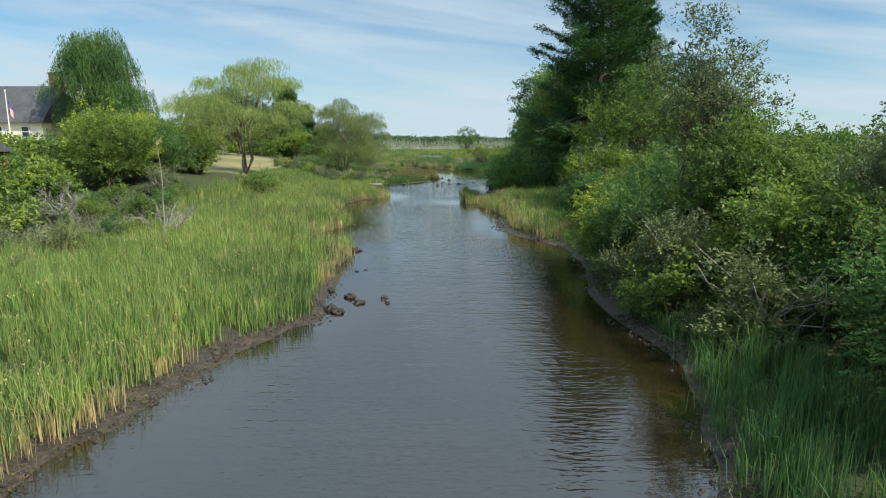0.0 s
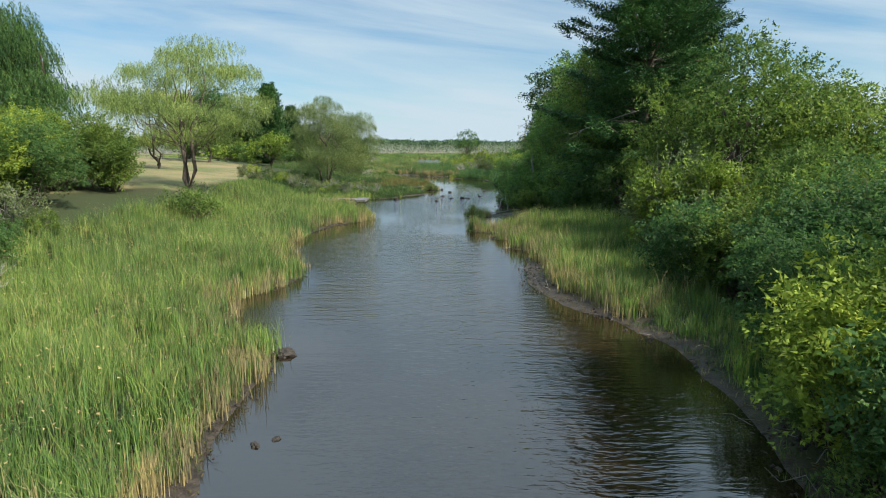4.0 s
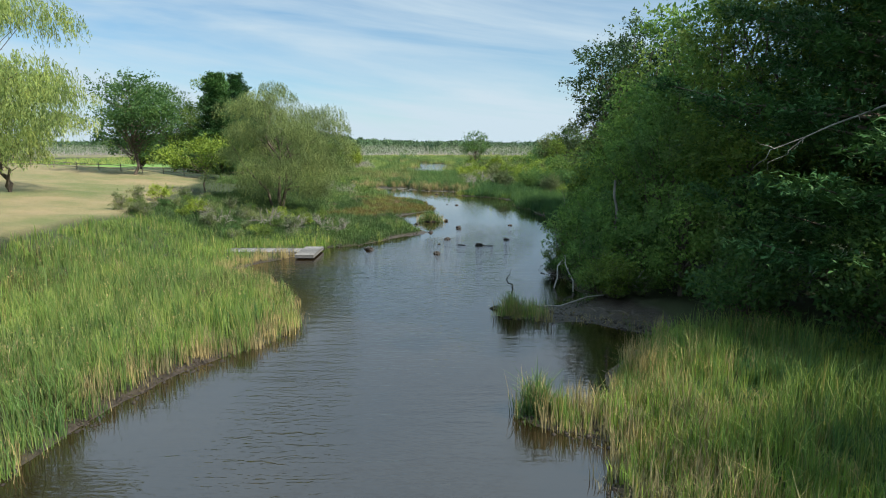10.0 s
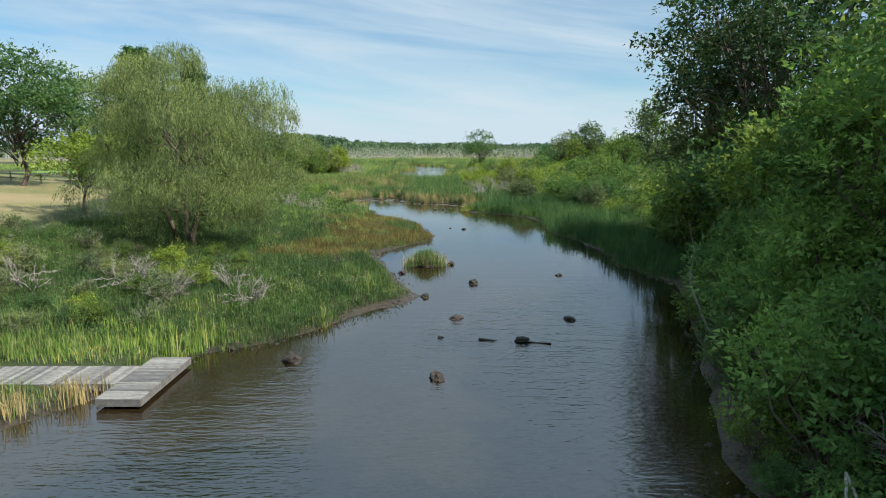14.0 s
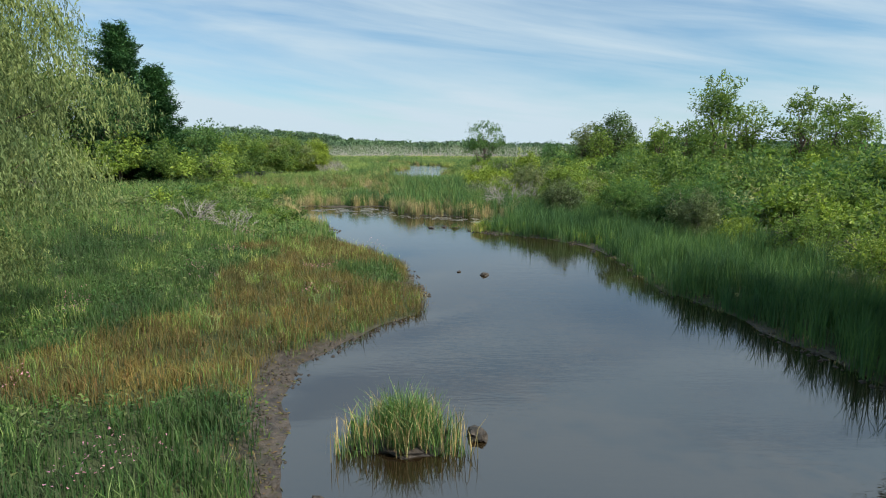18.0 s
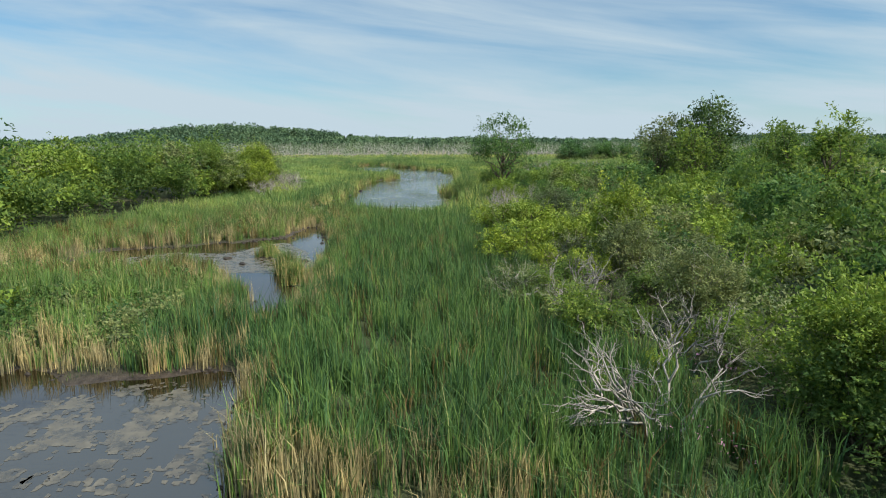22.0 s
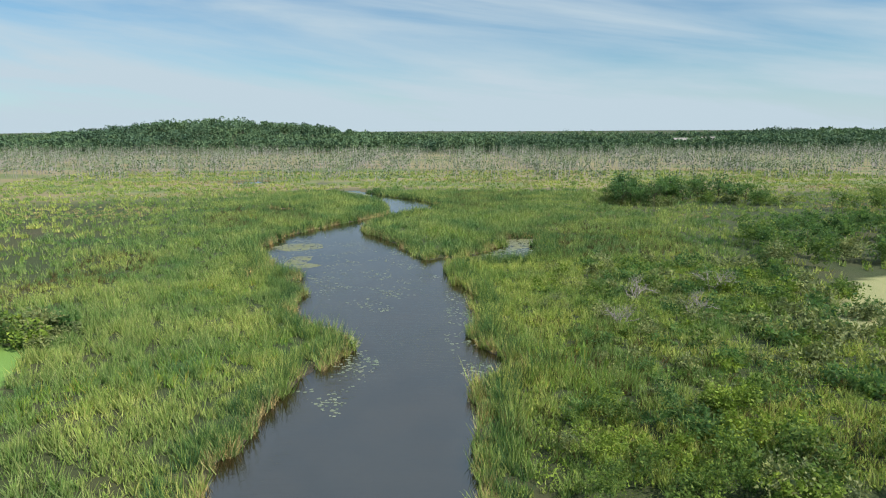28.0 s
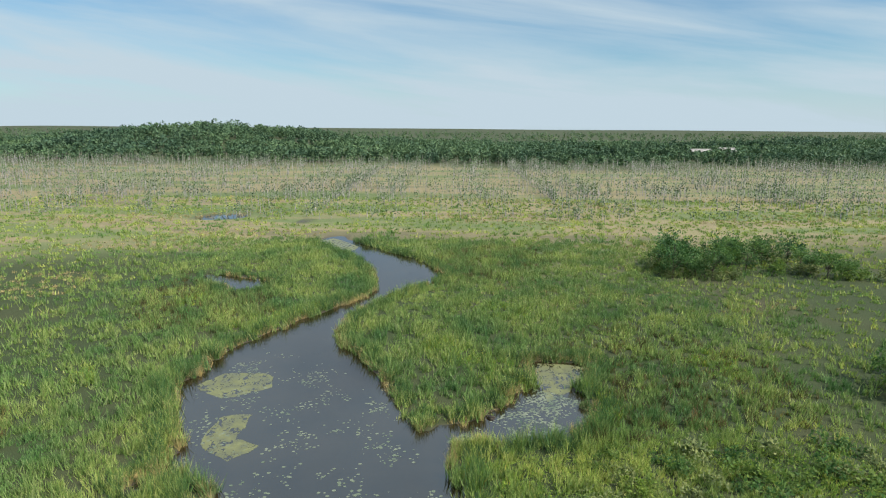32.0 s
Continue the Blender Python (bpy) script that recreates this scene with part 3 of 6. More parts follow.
gx, gy = grown(-46, 30, 0.7, (-3000, 3000), 1.08), grown(-8, 390, 0.7, (-120, 4800), 1.08)
GX, GY = np.meshgrid(gx, gy)
S = shore_distance(GX, GY)
Z = height(GX, GY, S)
ny, nx = GX.shape
i = np.arange((ny - 1) * (nx - 1))
i = i // (nx - 1) * nx + i % (nx - 1)
me = mesh_of("ground", np.stack([GX.ravel(), GY.ravel(), Z], 1), np.stack([i, i + 1, i + nx + 1, i + nx], 1), M_GROUND, True)
fx, fy = GX.ravel(), GY.ravel()
bay = 1 - step(np.hypot((fx - 7.4) / 1.1, fy - 76.8), 2.4, 3.8)
beach = np.where(fx > 2, 1.0, 0) * step(fy, 40, 43) * (1 - step(fy, 50, 53))
mud_wide = 1.3 * beach + 3.4 * bay + 0.6 * np.where(fx < 0, 1, 0) * step(fy, 98, 102) * (1 - step(fy, 119, 124)) + 0.12 + 0.6 * waves2(fx, fy, 0.35, 1.0) + np.where(fx < 0, 0.8, 0.35) * (1 - step(fy, 26, 40))
MASKS = {"mud": 1 - step(S, mud_wide, mud_wide + 0.9), "lawn": lawn_mask(fx, fy), "hay": in_poly(fx, fy, HAY) * 1.0, "lime": in_poly(fx, fy, LIME) * 1.0,
         "far": step(fy + 25 * waves2(fx, fy, 0.03), 430, 500), "wood": step(fy + 30 * waves2(fx, fy, 0.02), 800, 880) + step(fx, 14, 24) * (1 - step(fy, 112, 125))}
for key, value in MASKS.items():
    at = me.attributes.new(key, "FLOAT", "POINT")
    at.data.foreach_set("value", np.clip(value, 0, 1).astype(np.float32))
tagged(new("ground", me), "flat marsh ground with muddy banks, lawn and distant hills", "ground", kind="structure")

wx, wy = [*range(-130, -50, 10), *np.arange(-50, 32, 1.0), *range(35, 131, 10)], [*range(-100, 0, 10), *np.arange(0, 400, 1.5), *range(400, 601, 5)]
wv = np.array([(x, y, 0.0) for y in wy for x in wx])
nw = len(wx)
wq = [(r * nw + k, r * nw + k + 1, (r + 1) * nw + k + 1, (r + 1) * nw + k) for r in range(len(wy) - 1) for k in range(nw - 1)]
me = mesh_of("water", wv, wq, M_WATER)
# the wind ruffles the open reach and the middle of the pond; the sheltered pool lies still
at = me.attributes.new("ripple", "FLOAT", "POINT")
lee = 0.12 + 0.88 * step(-shore_distance(wv[:, 0], wv[:, 1]), 0.4, 4.5)
open_water = np.interp(wv[:, 1], [0, 96, 112, 220, 236, 250, 325, 345, 600], [1, 1, 0.12, 0.10, 0.5, 0.9, 0.9, 0.3, 0.2])
at.data.foreach_set("value", (lee * open_water).astype(np.float32))
tagged(new("water", me), "brown rippled stream water reflecting the sky", "water", kind="structure")


def on_grid(values):
    table = values.reshape(GX.shape)

    def look_up(x, y):
        x, y = np.atleast_1d(np.asarray(x, float)), np.atleast_1d(np.asarray(y, float))
        a, b = np.clip(np.searchsorted(gx, x) - 1, 0, nx - 2), np.clip(np.searchsorted(gy, y) - 1, 0, ny - 2)
        u, v = np.clip((x - gx[a]) / (gx[a + 1] - gx[a]), 0, 1), np.clip((y - gy[b]) / (gy[b + 1] - gy[b]), 0, 1)
        return (table[b, a] * (1 - u) + table[b, a + 1] * u) * (1 - v) + (table[b + 1, a] * (1 - u) + table[b + 1, a + 1] * u) * v
    return look_up


shore_at, ground_at = on_grid(S), on_grid(Z)

# ---------------------------------------------------------------- kinds of plants


def limb(rng, a, b, r0, r1, wander=0.12, n=5):
    a, b = np.asarray(a, float), np.asarray(b, float)
    p = a + (b - a) * np.linspace(0, 1, n)[:, None]
    p[1:-1] += rng.normal(size=(n - 2, 3)) * np.linalg.norm(b - a) * wander * 0.5
    return p, np.linspace(r0, r1, n)


def lobes_in(rng, n, centre, radii, inner=0.35):
    """Points spread through an ellipsoid, more of them near its skin."""
    d = rng.normal(size=(n, 3))
    d /= np.linalg.norm(d, axis=1)[:, None]
    return np.asarray(centre) + d * (inner + (1 - inner) * rng.uniform(0, 1, (n, 1)) ** 0.6) * np.asarray(radii)


def around(rng, centres, per, spread, squash=0.8):
    """Places in a shell about each lobe, thin towards the underside."""
    n = len(centres) * per
    d = unit(rng.normal(size=(n, 3)))
    r = rng.uniform(0.35, 1.0, (n, 1)) ** 0.5
    k = np.repeat(np.asarray(spread) * np.ones(len(centres)), per)[:, None]
    q = np.repeat(centres, per, 0) + d * r * k * np.array([1, 1, squash])
    return q[(d[:, 2] > -0.6) | (rng.uniform(size=n) < 0.4)]


def make_tree(name, label, seed, tall, wide, mat, bare=0.25, lobes=26, leaf=0.28, kind="round", bark=None, group="", narrow=0.62, cover=1.0, fill=0.6):
    """A broadleaf tree: tapered trunk, limbs out to every lobe, and a crown of leafy twigs with gaps."""
    rng = np.random.default_rng(seed)
    tree = thing(name, label, "tree" if tall > 4.2 else "bush", group)
    mid = tall * (1 + bare) / 2
    half = (tall - tall * bare) / 2
    cs = lobes_in(rng, lobes, (0, 0, mid), (wide * 0.42, wide * 0.42, half * 0.86))
    if kind == "oval":
        cs[:, :2] *= (1.15 - 0.6 * (cs[:, 2:3] - tall * bare) / (tall * (1 - bare)))
    r_trunk = 0.016 * tall + 0.03
    wood = [tube(*limb(rng, (0, 0, -0.25), (rng.normal() * 0.05 * tall, rng.normal() * 0.05 * tall, tall * 0.72), r_trunk, r_trunk * 0.3, 0.05, 7), 8)]
    for c in cs:
        foot = np.array([c[0] * 0.08, c[1] * 0.08, max(tall * 0.12, c[2] * rng.uniform(0.35, 0.62))])
        part("limb", mesh_of("limb", *tube(*limb(rng, foot, c, r_trunk * 0.33, r_trunk * 0.06), 5), bark or M_BARK, True), tree)
    part("trunk", mesh_of("trunk", *joined(wood), bark or M_BARK, True), tree)
    spread = rng.uniform(0.10, 0.23, lobes) * (wide * 0.5 + half)
    part("crown", mesh_of("crown", *foliage(rng, cs, spread, leaf * 3.4, leaf, cover, 0.66, narrow, fill=fill), mat), tree)
    return tree


def make_willow(name, label, seed, tall, wide, mat, bare=0.2, lobes=34, strands=34, leaf=0.3, group="", pad=1.0, hang=1.0, taper=0.0):
    """A weeping tree: limbs arch up and out, and leafy strands hang from every lobe."""
    rng = np.random.default_rng(seed)
    tree = thing(name, label, "tree", group)
    half = tall * (1 - bare) / 2
    cs = lobes_in(rng, lobes, (0, 0, tall * (1 + bare) / 2 + 0.04 * tall), (wide * 0.44, wide * 0.44, half * 0.86))
    cs[:, :2] *= 1 + taper * (0.35 - 1.1 * (cs[:, 2:3] - tall * bare) / (2 * half))
    r = 0.014 * tall
    wood = []
    for k in range(3):
        top = (rng.normal() * wide * 0.1, rng.normal() * wide * 0.1, tall * rng.uniform(0.5, 0.75))
        stem = tube(*limb(rng, (rng.normal() * 0.1, rng.normal() * 0.1, -0.3), top, r, r * 0.3, 0.08, 7), 8)
        if k:
            part("limb", mesh_of("limb", *stem, M_BARK, True), tree)
        else:
            wood.append(stem)
    for c in cs:
        foot = np.array([c[0] * 0.12, c[1] * 0.12, max(tall * 0.16, c[2] * rng.uniform(0.45, 0.7))])
        part("limb", mesh_of("limb", *tube(*limb(rng, foot, c, r * 0.2, r * 0.04), 5), M_BARK, True), tree)
    part("trunk", mesh_of("trunk", *joined(wood), M_BARK, True), tree)
    pos = []
    for c in cs:
        sp = pad * rng.uniform(0.10, 0.2) * (wide + tall) * 0.5
        tops = around(rng, c[None], strands * 3 // 2, sp, 0.55 * pad)
        for q in tops:
            m = rng.integers(5, 8 + int(14 * hang))
            fall = np.arange(m)[:, None] * leaf * 0.42
            out = unit(q - c) * np.array([0.35, 0.35, 0.0])
            pos.append(q + np.array([0, 0, -1.0]) * fall + out * fall + rng.normal(size=(m, 3)) * 0.05 + rng.normal(size=(1, 3)) * np.array([0.15, 0.15, 0]) * fall)
    pos = np.concatenate(pos)
    pos = pos[pos[:, 2] > 0.35]
    part("crown", mesh_of("crown", *leaves(rng, pos, leaf, droop=1.1, narrow=0.26), mat), tree)
    return tree


def make_pine(name, label, seed, tall, wide, group="", mat=None, leaf=0.34, clear=0.08, reach=0.7):
    """A pine: a straight mast, whorls of level branches with upturned ends, flat needle sprays and sky between the tiers."""
    rng = np.random.default_rng(seed)
    tree = thing(name, label, "tree", group)
    r = 0.018 * tall
    wood = [tube(*limb(rng, (0, 0, -0.3), (0.1, 0.1, tall), r, 0.03, 0.01, 8), 8)]
    at, way = [], []
    z = tall * clear
    while z < tall * 0.985:
        f = z / tall
        span = wide * 0.5 * (1 - f) ** 0.62 * (0.75 + 0.25 * min(1, f * 5)) * rng.uniform(0.72, 1.12) + 0.3
        count = rng.integers(5, 8)
        turn = rng.uniform(0, 6.28)
        for k in range(count):
            a = turn + k * 6.283 / count + rng.normal() * 0.2
            le = span * rng.uniform(0.55, 1.15)
            rise = rng.uniform(-0.1, 0.2) + 0.35 * f
            bough = np.array([(math.cos(a) * le * u, math.sin(a) * le * u, z + le * (rise * u + 0.1 * u * u * u)) for u in (0, 0.35, 0.7, 1.0)])
            wood.append(tube(bough, np.linspace(r * 0.26 * (1 - f) + 0.015, 0.012, 4), 4))
            m = int(4 + 3.2 * le / reach)
            u = rng.uniform(0.2, 1.0, m) ** 0.75
            q = np.stack([np.interp(u, (0, 0.35, 0.7, 1.0), bough[:, j]) for j in range(3)], 1)
            side = np.array([-math.sin(a), math.cos(a), 0])
            v = rng.normal(size=(m, 1)) * 0.2 * le * (1.2 - u[:, None])
            at.append(q + side * v + rng.normal(size=(m, 3)) * np.array([0.1, 0.1, 0.12]))
            way.append(unit(bough[3] - bough[0]) + side * np.sign(v) * rng.uniform(0.2, 1.0, (m, 1)) + np.array([0, 0, 0.18]))
        z += rng.uniform(0.024, 0.046) * tall * (1 - 0.4 * f)
    at, way = np.concatenate(at), np.concatenate(way)
    part("trunk", mesh_of("trunk", *joined(wood), M_BARK, True), tree)
    face = np.array([0, 0, 1.0]) + rng.normal(size=at.shape) * 0.25
    part("crown", mesh_of("crown", *twigs_at(rng, at, way, face, reach, leaf, 0.3, 0.75), mat or M_PINE), tree)
    return tree


def make_bush(name, label, seed, tall, wide, mat, lobes=12, leaf=0.16, group="", twigs=7, twig_mat=None, cover=1.0, spikes=9):
    """A shrub: several stems from one stool, lobes of leaves down to the ground, bare twigs poking through."""
    rng = np.random.default_rng(seed)
    bush = thing(name, label, "bush", group)
    cs = lobes_in(rng, lobes, (0, 0, tall * 0.5), (wide * 0.4, wide * 0.4, tall * 0.36), 0.3)
    wood = [tube(*limb(rng, (rng.normal() * 0.12, rng.normal() * 0.12, -0.2), c, 0.035, 0.012, 0.15, 4), 4) for c in cs]
    for _ in range(twigs):
        a, h = rng.uniform(0, 6.28), rng.uniform(0.7, 1.02) * tall
        wood.append(tube(*limb(rng, (0, 0, tall * 0.3), (math.cos(a) * wide * 0.42, math.sin(a) * wide * 0.42, h), 0.02, 0.006, 0.2, 4), 3))
    part("framework", mesh_of("framework", *joined(wood), twig_mat or M_BARK, True), bush)
    spread = rng.uniform(0.15, 0.31, lobes) * (wide + tall) * 0.42
    lead = np.argsort(cs[:, 2] + 0.2 * rng.normal(size=lobes))[-spikes:]
    tips = cs[lead] + np.array([0, 0, 1.0]) * (spread[lead] * rng.uniform(0.9, 1.7, len(lead)))[:, None] + rng.normal(size=(len(lead), 3)) * np.array([0.1, 0.1, 0]) * wide * 0.3
    spikes = len(lead)
    crown = [foliage(rng, cs, spread, leaf * 3.1, leaf, cover, 0.8, under=0.55, fill=0.8)]
    shoots = np.repeat(tips, 4, 0) - np.array([0, 0, 1.0]) * np.tile(np.arange(4) * leaf * 2.2, spikes)[:, None]
    crown.append(twigs_at(rng, shoots, rng.normal(size=shoots.shape) * 0.45 + np.array([0, 0, 1.0]), rng.normal(size=shoots.shape), leaf * 2.4, leaf, 0.55, 0.45))
    v, tr = joined(crown)
    v[:, 2] = np.maximum(v[:, 2], 0.02)
    part("crown", mesh_of("crown", v, tr, mat), bush)
    return bush


def make_dead(name, label, seed, tall, wide, group="", stems=7, category="dead shrub"):
    """A bare grey shrub: stems that fork three times into fine twigs."""
    rng = np.random.default_rng(seed)
    bush = thing(name, label, category, group)
    wood = []

    def fork(a, way, length, r, depth):
        b = a + way * length
        wood.append(tube(*limb(rng, a, b, r, r * 0.55, 0.16, 4), 4 if depth else 3))
        if depth < 3:
            for _ in range(3):
                w = way + rng.normal(size=3) * 0.5
                w[2] = max(w[2], -0.05)
                fork(a + (b - a) * rng.uniform(0.5, 1.0), w / np.linalg.norm(w), length * rng.uniform(0.45, 0.72), r * 0.5, depth + 1)

    for _ in range(stems):
        wood.clear()
        a = rng.uniform(0, 6.28)
        w = np.array([math.cos(a) * wide / tall * 0.55, math.sin(a) * wide / tall * 0.55, 0.9])
        fork(np.array([rng.normal() * 0.15, rng.normal() * 0.15, -0.15]), w / np.linalg.norm(w), tall * 0.45, 0.018 * tall ** 0.5 + 0.012, 0)
        part("stem", mesh_of("stem", *joined(wood), M_DEADWOOD, True), bush)
    return bush


def spot(x, y, turn=0.0, size=1.0, sink=0.0, sz=None):
    """A pose on the ground."""
    return pose(x, y, float(ground_at(x, y)[0]) - sink, 0, 0, turn) @ Matrix.Diagonal((size, size, sz or size, 1))


def plant(ob, x, y, turn=0.0, size=1.0, sz=None):
    ob.matrix_basis = spot(x, y, turn, size, 0.0, sz)
    return ob


RNG = np.random.default_rng(7)

# ---------------------------------------------------------------- single trees
plant(make_willow("weeping_tree", "tall dark-green weeping tree beside the cream house", 11, 18.5, 15, M_LEAF_DARK, 0.06, 80, 50, 0.3, taper=0.9, pad=0.8), -45.5, 83)
plant(make_willow("willow", "airy yellow-green willow on the lawn by the reeds", 12, 15.6, 18, M_WILLOW, 0.12, 50, 120, 0.17, pad=0.72, hang=0.7), -24.3, 76)
plant(make_willow("willow", "dense rounded grey-green willow above the west bank", 13, 15.2, 18, M_WILLOW_GREY, -0.12, 66, 190, 0.145, pad=0.86, hang=0.8, taper=0.15), -18.1, 117)
plant(make_tree("small_tree", "low yellow-green tree with a forked trunk on the lawn", 14, 6.4, 9.5, M_LEAF_LIME, 0.3, 18, 0.24, cover=1.3), -29, 122.5)
plant(make_willow("lawn_tree", "drooping pale-green tree with a stout trunk on the dry lawn", 15, 12.5, 15, M_WILLOW, 0.16, 40, 80, 0.22, pad=0.75, hang=0.5), -41, 106)
plant(make_tree("lawn_tree", "broad dark-green shade tree at the top of the lawn", 16, 15, 16, M_LEAF_DARK, 0.2, 40, 0.34, cover=1.3), -47.5, 142)
plant(make_pine("pine", "dark pine standing behind the lawn", 17, 16.5, 10, leaf=0.4, reach=0.8), -36, 147)
plant(make_pine("white_pine", "tall white pine with level tiers of dark needles", 19, 30, 22, leaf=0.3, clear=0.09, reach=0.85), 18.4, 72)
plant(make_pine("white_pine", "second white pine deeper in the bank wood", 20, 25, 16, leaf=0.4, reach=0.95), 25, 81)
plant(make_tree("slim_tree", "airy tree with sparse narrow leaves above the thicket", 21, 12.6, 5.8, M_LEAF_GREY, 0.36, 44, 0.15, narrow=0.5, cover=1.0, fill=0.5), 13.0, 29.6)
plant(make_tree("oak", "spreading oak with dark leaves over the stream", 22, 20.5, 18, M_OAK, 0.36, 52, 0.3, cover=0.9, fill=0.5), 20.5, 112.5)
plant(make_tree("lone_tree", "lone dark-green oak at the pond edge", 23, 12.8, 10.5, M_LEAF_DARK, 0.3, 30, 0.26), 10.2, 240)
plant(make_bush("lime_tree", "bright yellow-green young tree in the scrub", 24, 6.6, 4.0, M_LEAF_LIME, 18, 0.17), 11.7, 185)
plant(make_bush("upright_bush", "pale yellow-green upright bush beside the reeds", 27, 5.6, 3.2, M_LEAF_GREY, 16, 0.13, cover=0.8), 11.7, 50.2)
plant(make_bush("lawn_bush", "dark leafy bush at the foot of the willow", 28, 2.9, 4.6, M_LEAF, 16, 0.15), -19.4, 64.6)
plant(make_tree("bare_topped_tree", "tall thin tree with a dark crown top in the thicket", 25, 15, 9, M_OAK, 0.12, 34, 0.34), 37, 232)
plant(make_tree("grey_tree", "pale grey-green tree beside the thicket", 26, 12, 9, M_LEAF_GREY, 0.12, 30, 0.3), 31.5, 233)
plant(make_tree("grey_tree", "olive-grey tree rising behind the bank wood", 29, 19, 9, M_LEAF_GREY, 0.05, 36, 0.28), 19.5, 118)
plant(make_tree("bank_tree", "light-green leafy tree above the east thicket", 58, 13, 9.5, M_LEAF, 0.05, 40, 0.2, cover=0.9, group="bank wood"), 18.6, 55.5)
plant(make_tree("bank_tree", "light-green leafy tree above the east thicket", 59, 10.5, 6.5, M_LEAF, 0.05, 32, 0.18, group="bank wood"), 15.6, 58.5)
for k, (x, y, h) in enumerate([(36, 181, 16), (42, 184, 14), (48, 181, 15), (55, 186, 14), (31, 178, 10.5), (62, 190, 13), (38, 205, 12), (33, 226, 11.5), (41, 238, 13.5), (47, 228, 12), (53, 243, 13), (60, 236, 12), (37, 252, 9.5), (50, 258, 11)]):
    plant(make_tree("poplar", "upright mid-green tree behind the thicket", 30 + k, h, h * 0.5, M_LEAF, 0.05, 26, 0.32, "oval", group="trees behind the thicket"), x, y)
for k, (x, y, h) in enumerate([(-57, 198, 26), (-66, 197, 24), (-38, 196, 11), (-76, 202, 22), (-46, 187, 16)]):
    plant(make_tree("meadow_tree", "dense dark-green tree at the edge of the meadow", 40 + k, h, h * 0.6, M_LEAF_DARK if k % 3 else M_LEAF, 0.03, 40, 0.36, group="dark trees at the meadow"), x, y)

for k, (x, y, h) in enumerate([(-42, 191, 17), (-49, 195, 24)]):
    plant(make_pine("meadow_pine", "dark pine among the trees at the meadow edge", 48 + k, h, h * 0.62, "dark trees at the meadow", leaf=0.42, reach=0.95, clear=0.03), x, y)

# bank wood on the east side
for k, (x, y, h, w, m) in enumerate([(13.8, 86, 11, 7.5, 0), (14.6, 93, 12, 8, 0), (16.5, 81, 16.5, 9, 1), (17.5, 99, 12, 8, 0), (22, 103, 12, 9, 0), (20, 80, 17, 9, 0), (16, 88.5, 18, 9.5, 0), (18, 95, 16, 10, 0),
                                     (26, 62, 12.5, 9, 1), (22, 51, 10, 7, 1), (10.6, 88.5, 4.6, 4.5, 0), (11.2, 82, 4.5, 4.5, 0), (13.6, 98.5, 6, 5, 0), (14.5, 76.5, 6.0, 6, 0), (22, 73, 9, 7, 0), (12.4, 79.5, 6.5, 5.5, 0), (12.2, 93.5, 6.4, 5.5, 1), (23, 65, 10, 8, 0),
                                     (15.4, 68.6, 5.5, 6, 0), (17.8, 66.4, 6.5, 6.5, 0), (20.5, 69, 8, 7, 1), (12.8, 73.6, 4.6, 5, 0), (16.5, 103, 9, 7, 0), (17.6, 107.5, 9.5, 8, 0), (20, 111, 10, 8, 1), (16.6, 112.5, 7, 6.5, 0), (22, 117, 9.5, 8, 1)]):
    near = y < 82 or x < 16
    plant(make_tree("bank_tree", "dense leafy tree crowding the shaded bank", 60 + k, h, w, M_LEAF_FRESH if x < 16.2 and y > 75 else (M_LEAF_DARK, M_LEAF)[m or k % 3 == 1], 0.03, 38, 0.19 if near else 0.3, group="bank wood", cover=1.1), x, y)

# ---------------------------------------------------------------- thickets
TONES = [("mid-green leafy", M_LEAF, 4, None), ("dark-green", M_LEAF_DARK, 4, None), ("yellow-green", M_LEAF_LIME, 4, None), ("grey-green twiggy", M_LEAF_GREY, 16, M_DEADWOOD)]
SMALL = [[make_bush("bush", lab + " bush in the bank thicket", 100 + 10 * k + j, 2.6, 3.1, m, 16, 0.105 if j < 3 else 0.085, "thicket", tw, tm) for j, (lab, m, tw, tm) in enumerate(TONES)] for k in range(2)]
LARGE = [[make_bush("tall_bush", lab + " tall bush in the bank thicket", 130 + 10 * k + j, 5.6, 5.2, m, 30, 0.14 if j < 3 else 0.115, "tall thicket", tw, tm) for j, (lab, m, tw, tm) in enumerate(TONES)] for k in range(2)]
GREAT = [[make_bush("great_bush", lab + " tree-high bush in the bank thicket", 145 + j, 8.4, 6.6, m, 46, 0.15 if j < 3 else 0.125, "tree-high thicket", tw, tm, 0.9, 14) for j, (lab, m, tw, tm) in enumerate(TONES)]]
DEAD = [make_dead("dead_shrub", "leafless grey shrub with fine dead twigs", 150 + k, 2.4, 3.0, "dead shrubs") for k in range(3)]
used = set()
FILL = {k: [] for k in range(4)}


def put(ob, x, y, size, sz=None):
    m = spot(x, y, RNG.uniform(0, 360), size, 0.0, sz)
    if ob in used:
        return copy_thing(ob, m)
    used.add(ob)
    ob.matrix_basis = m
    return ob


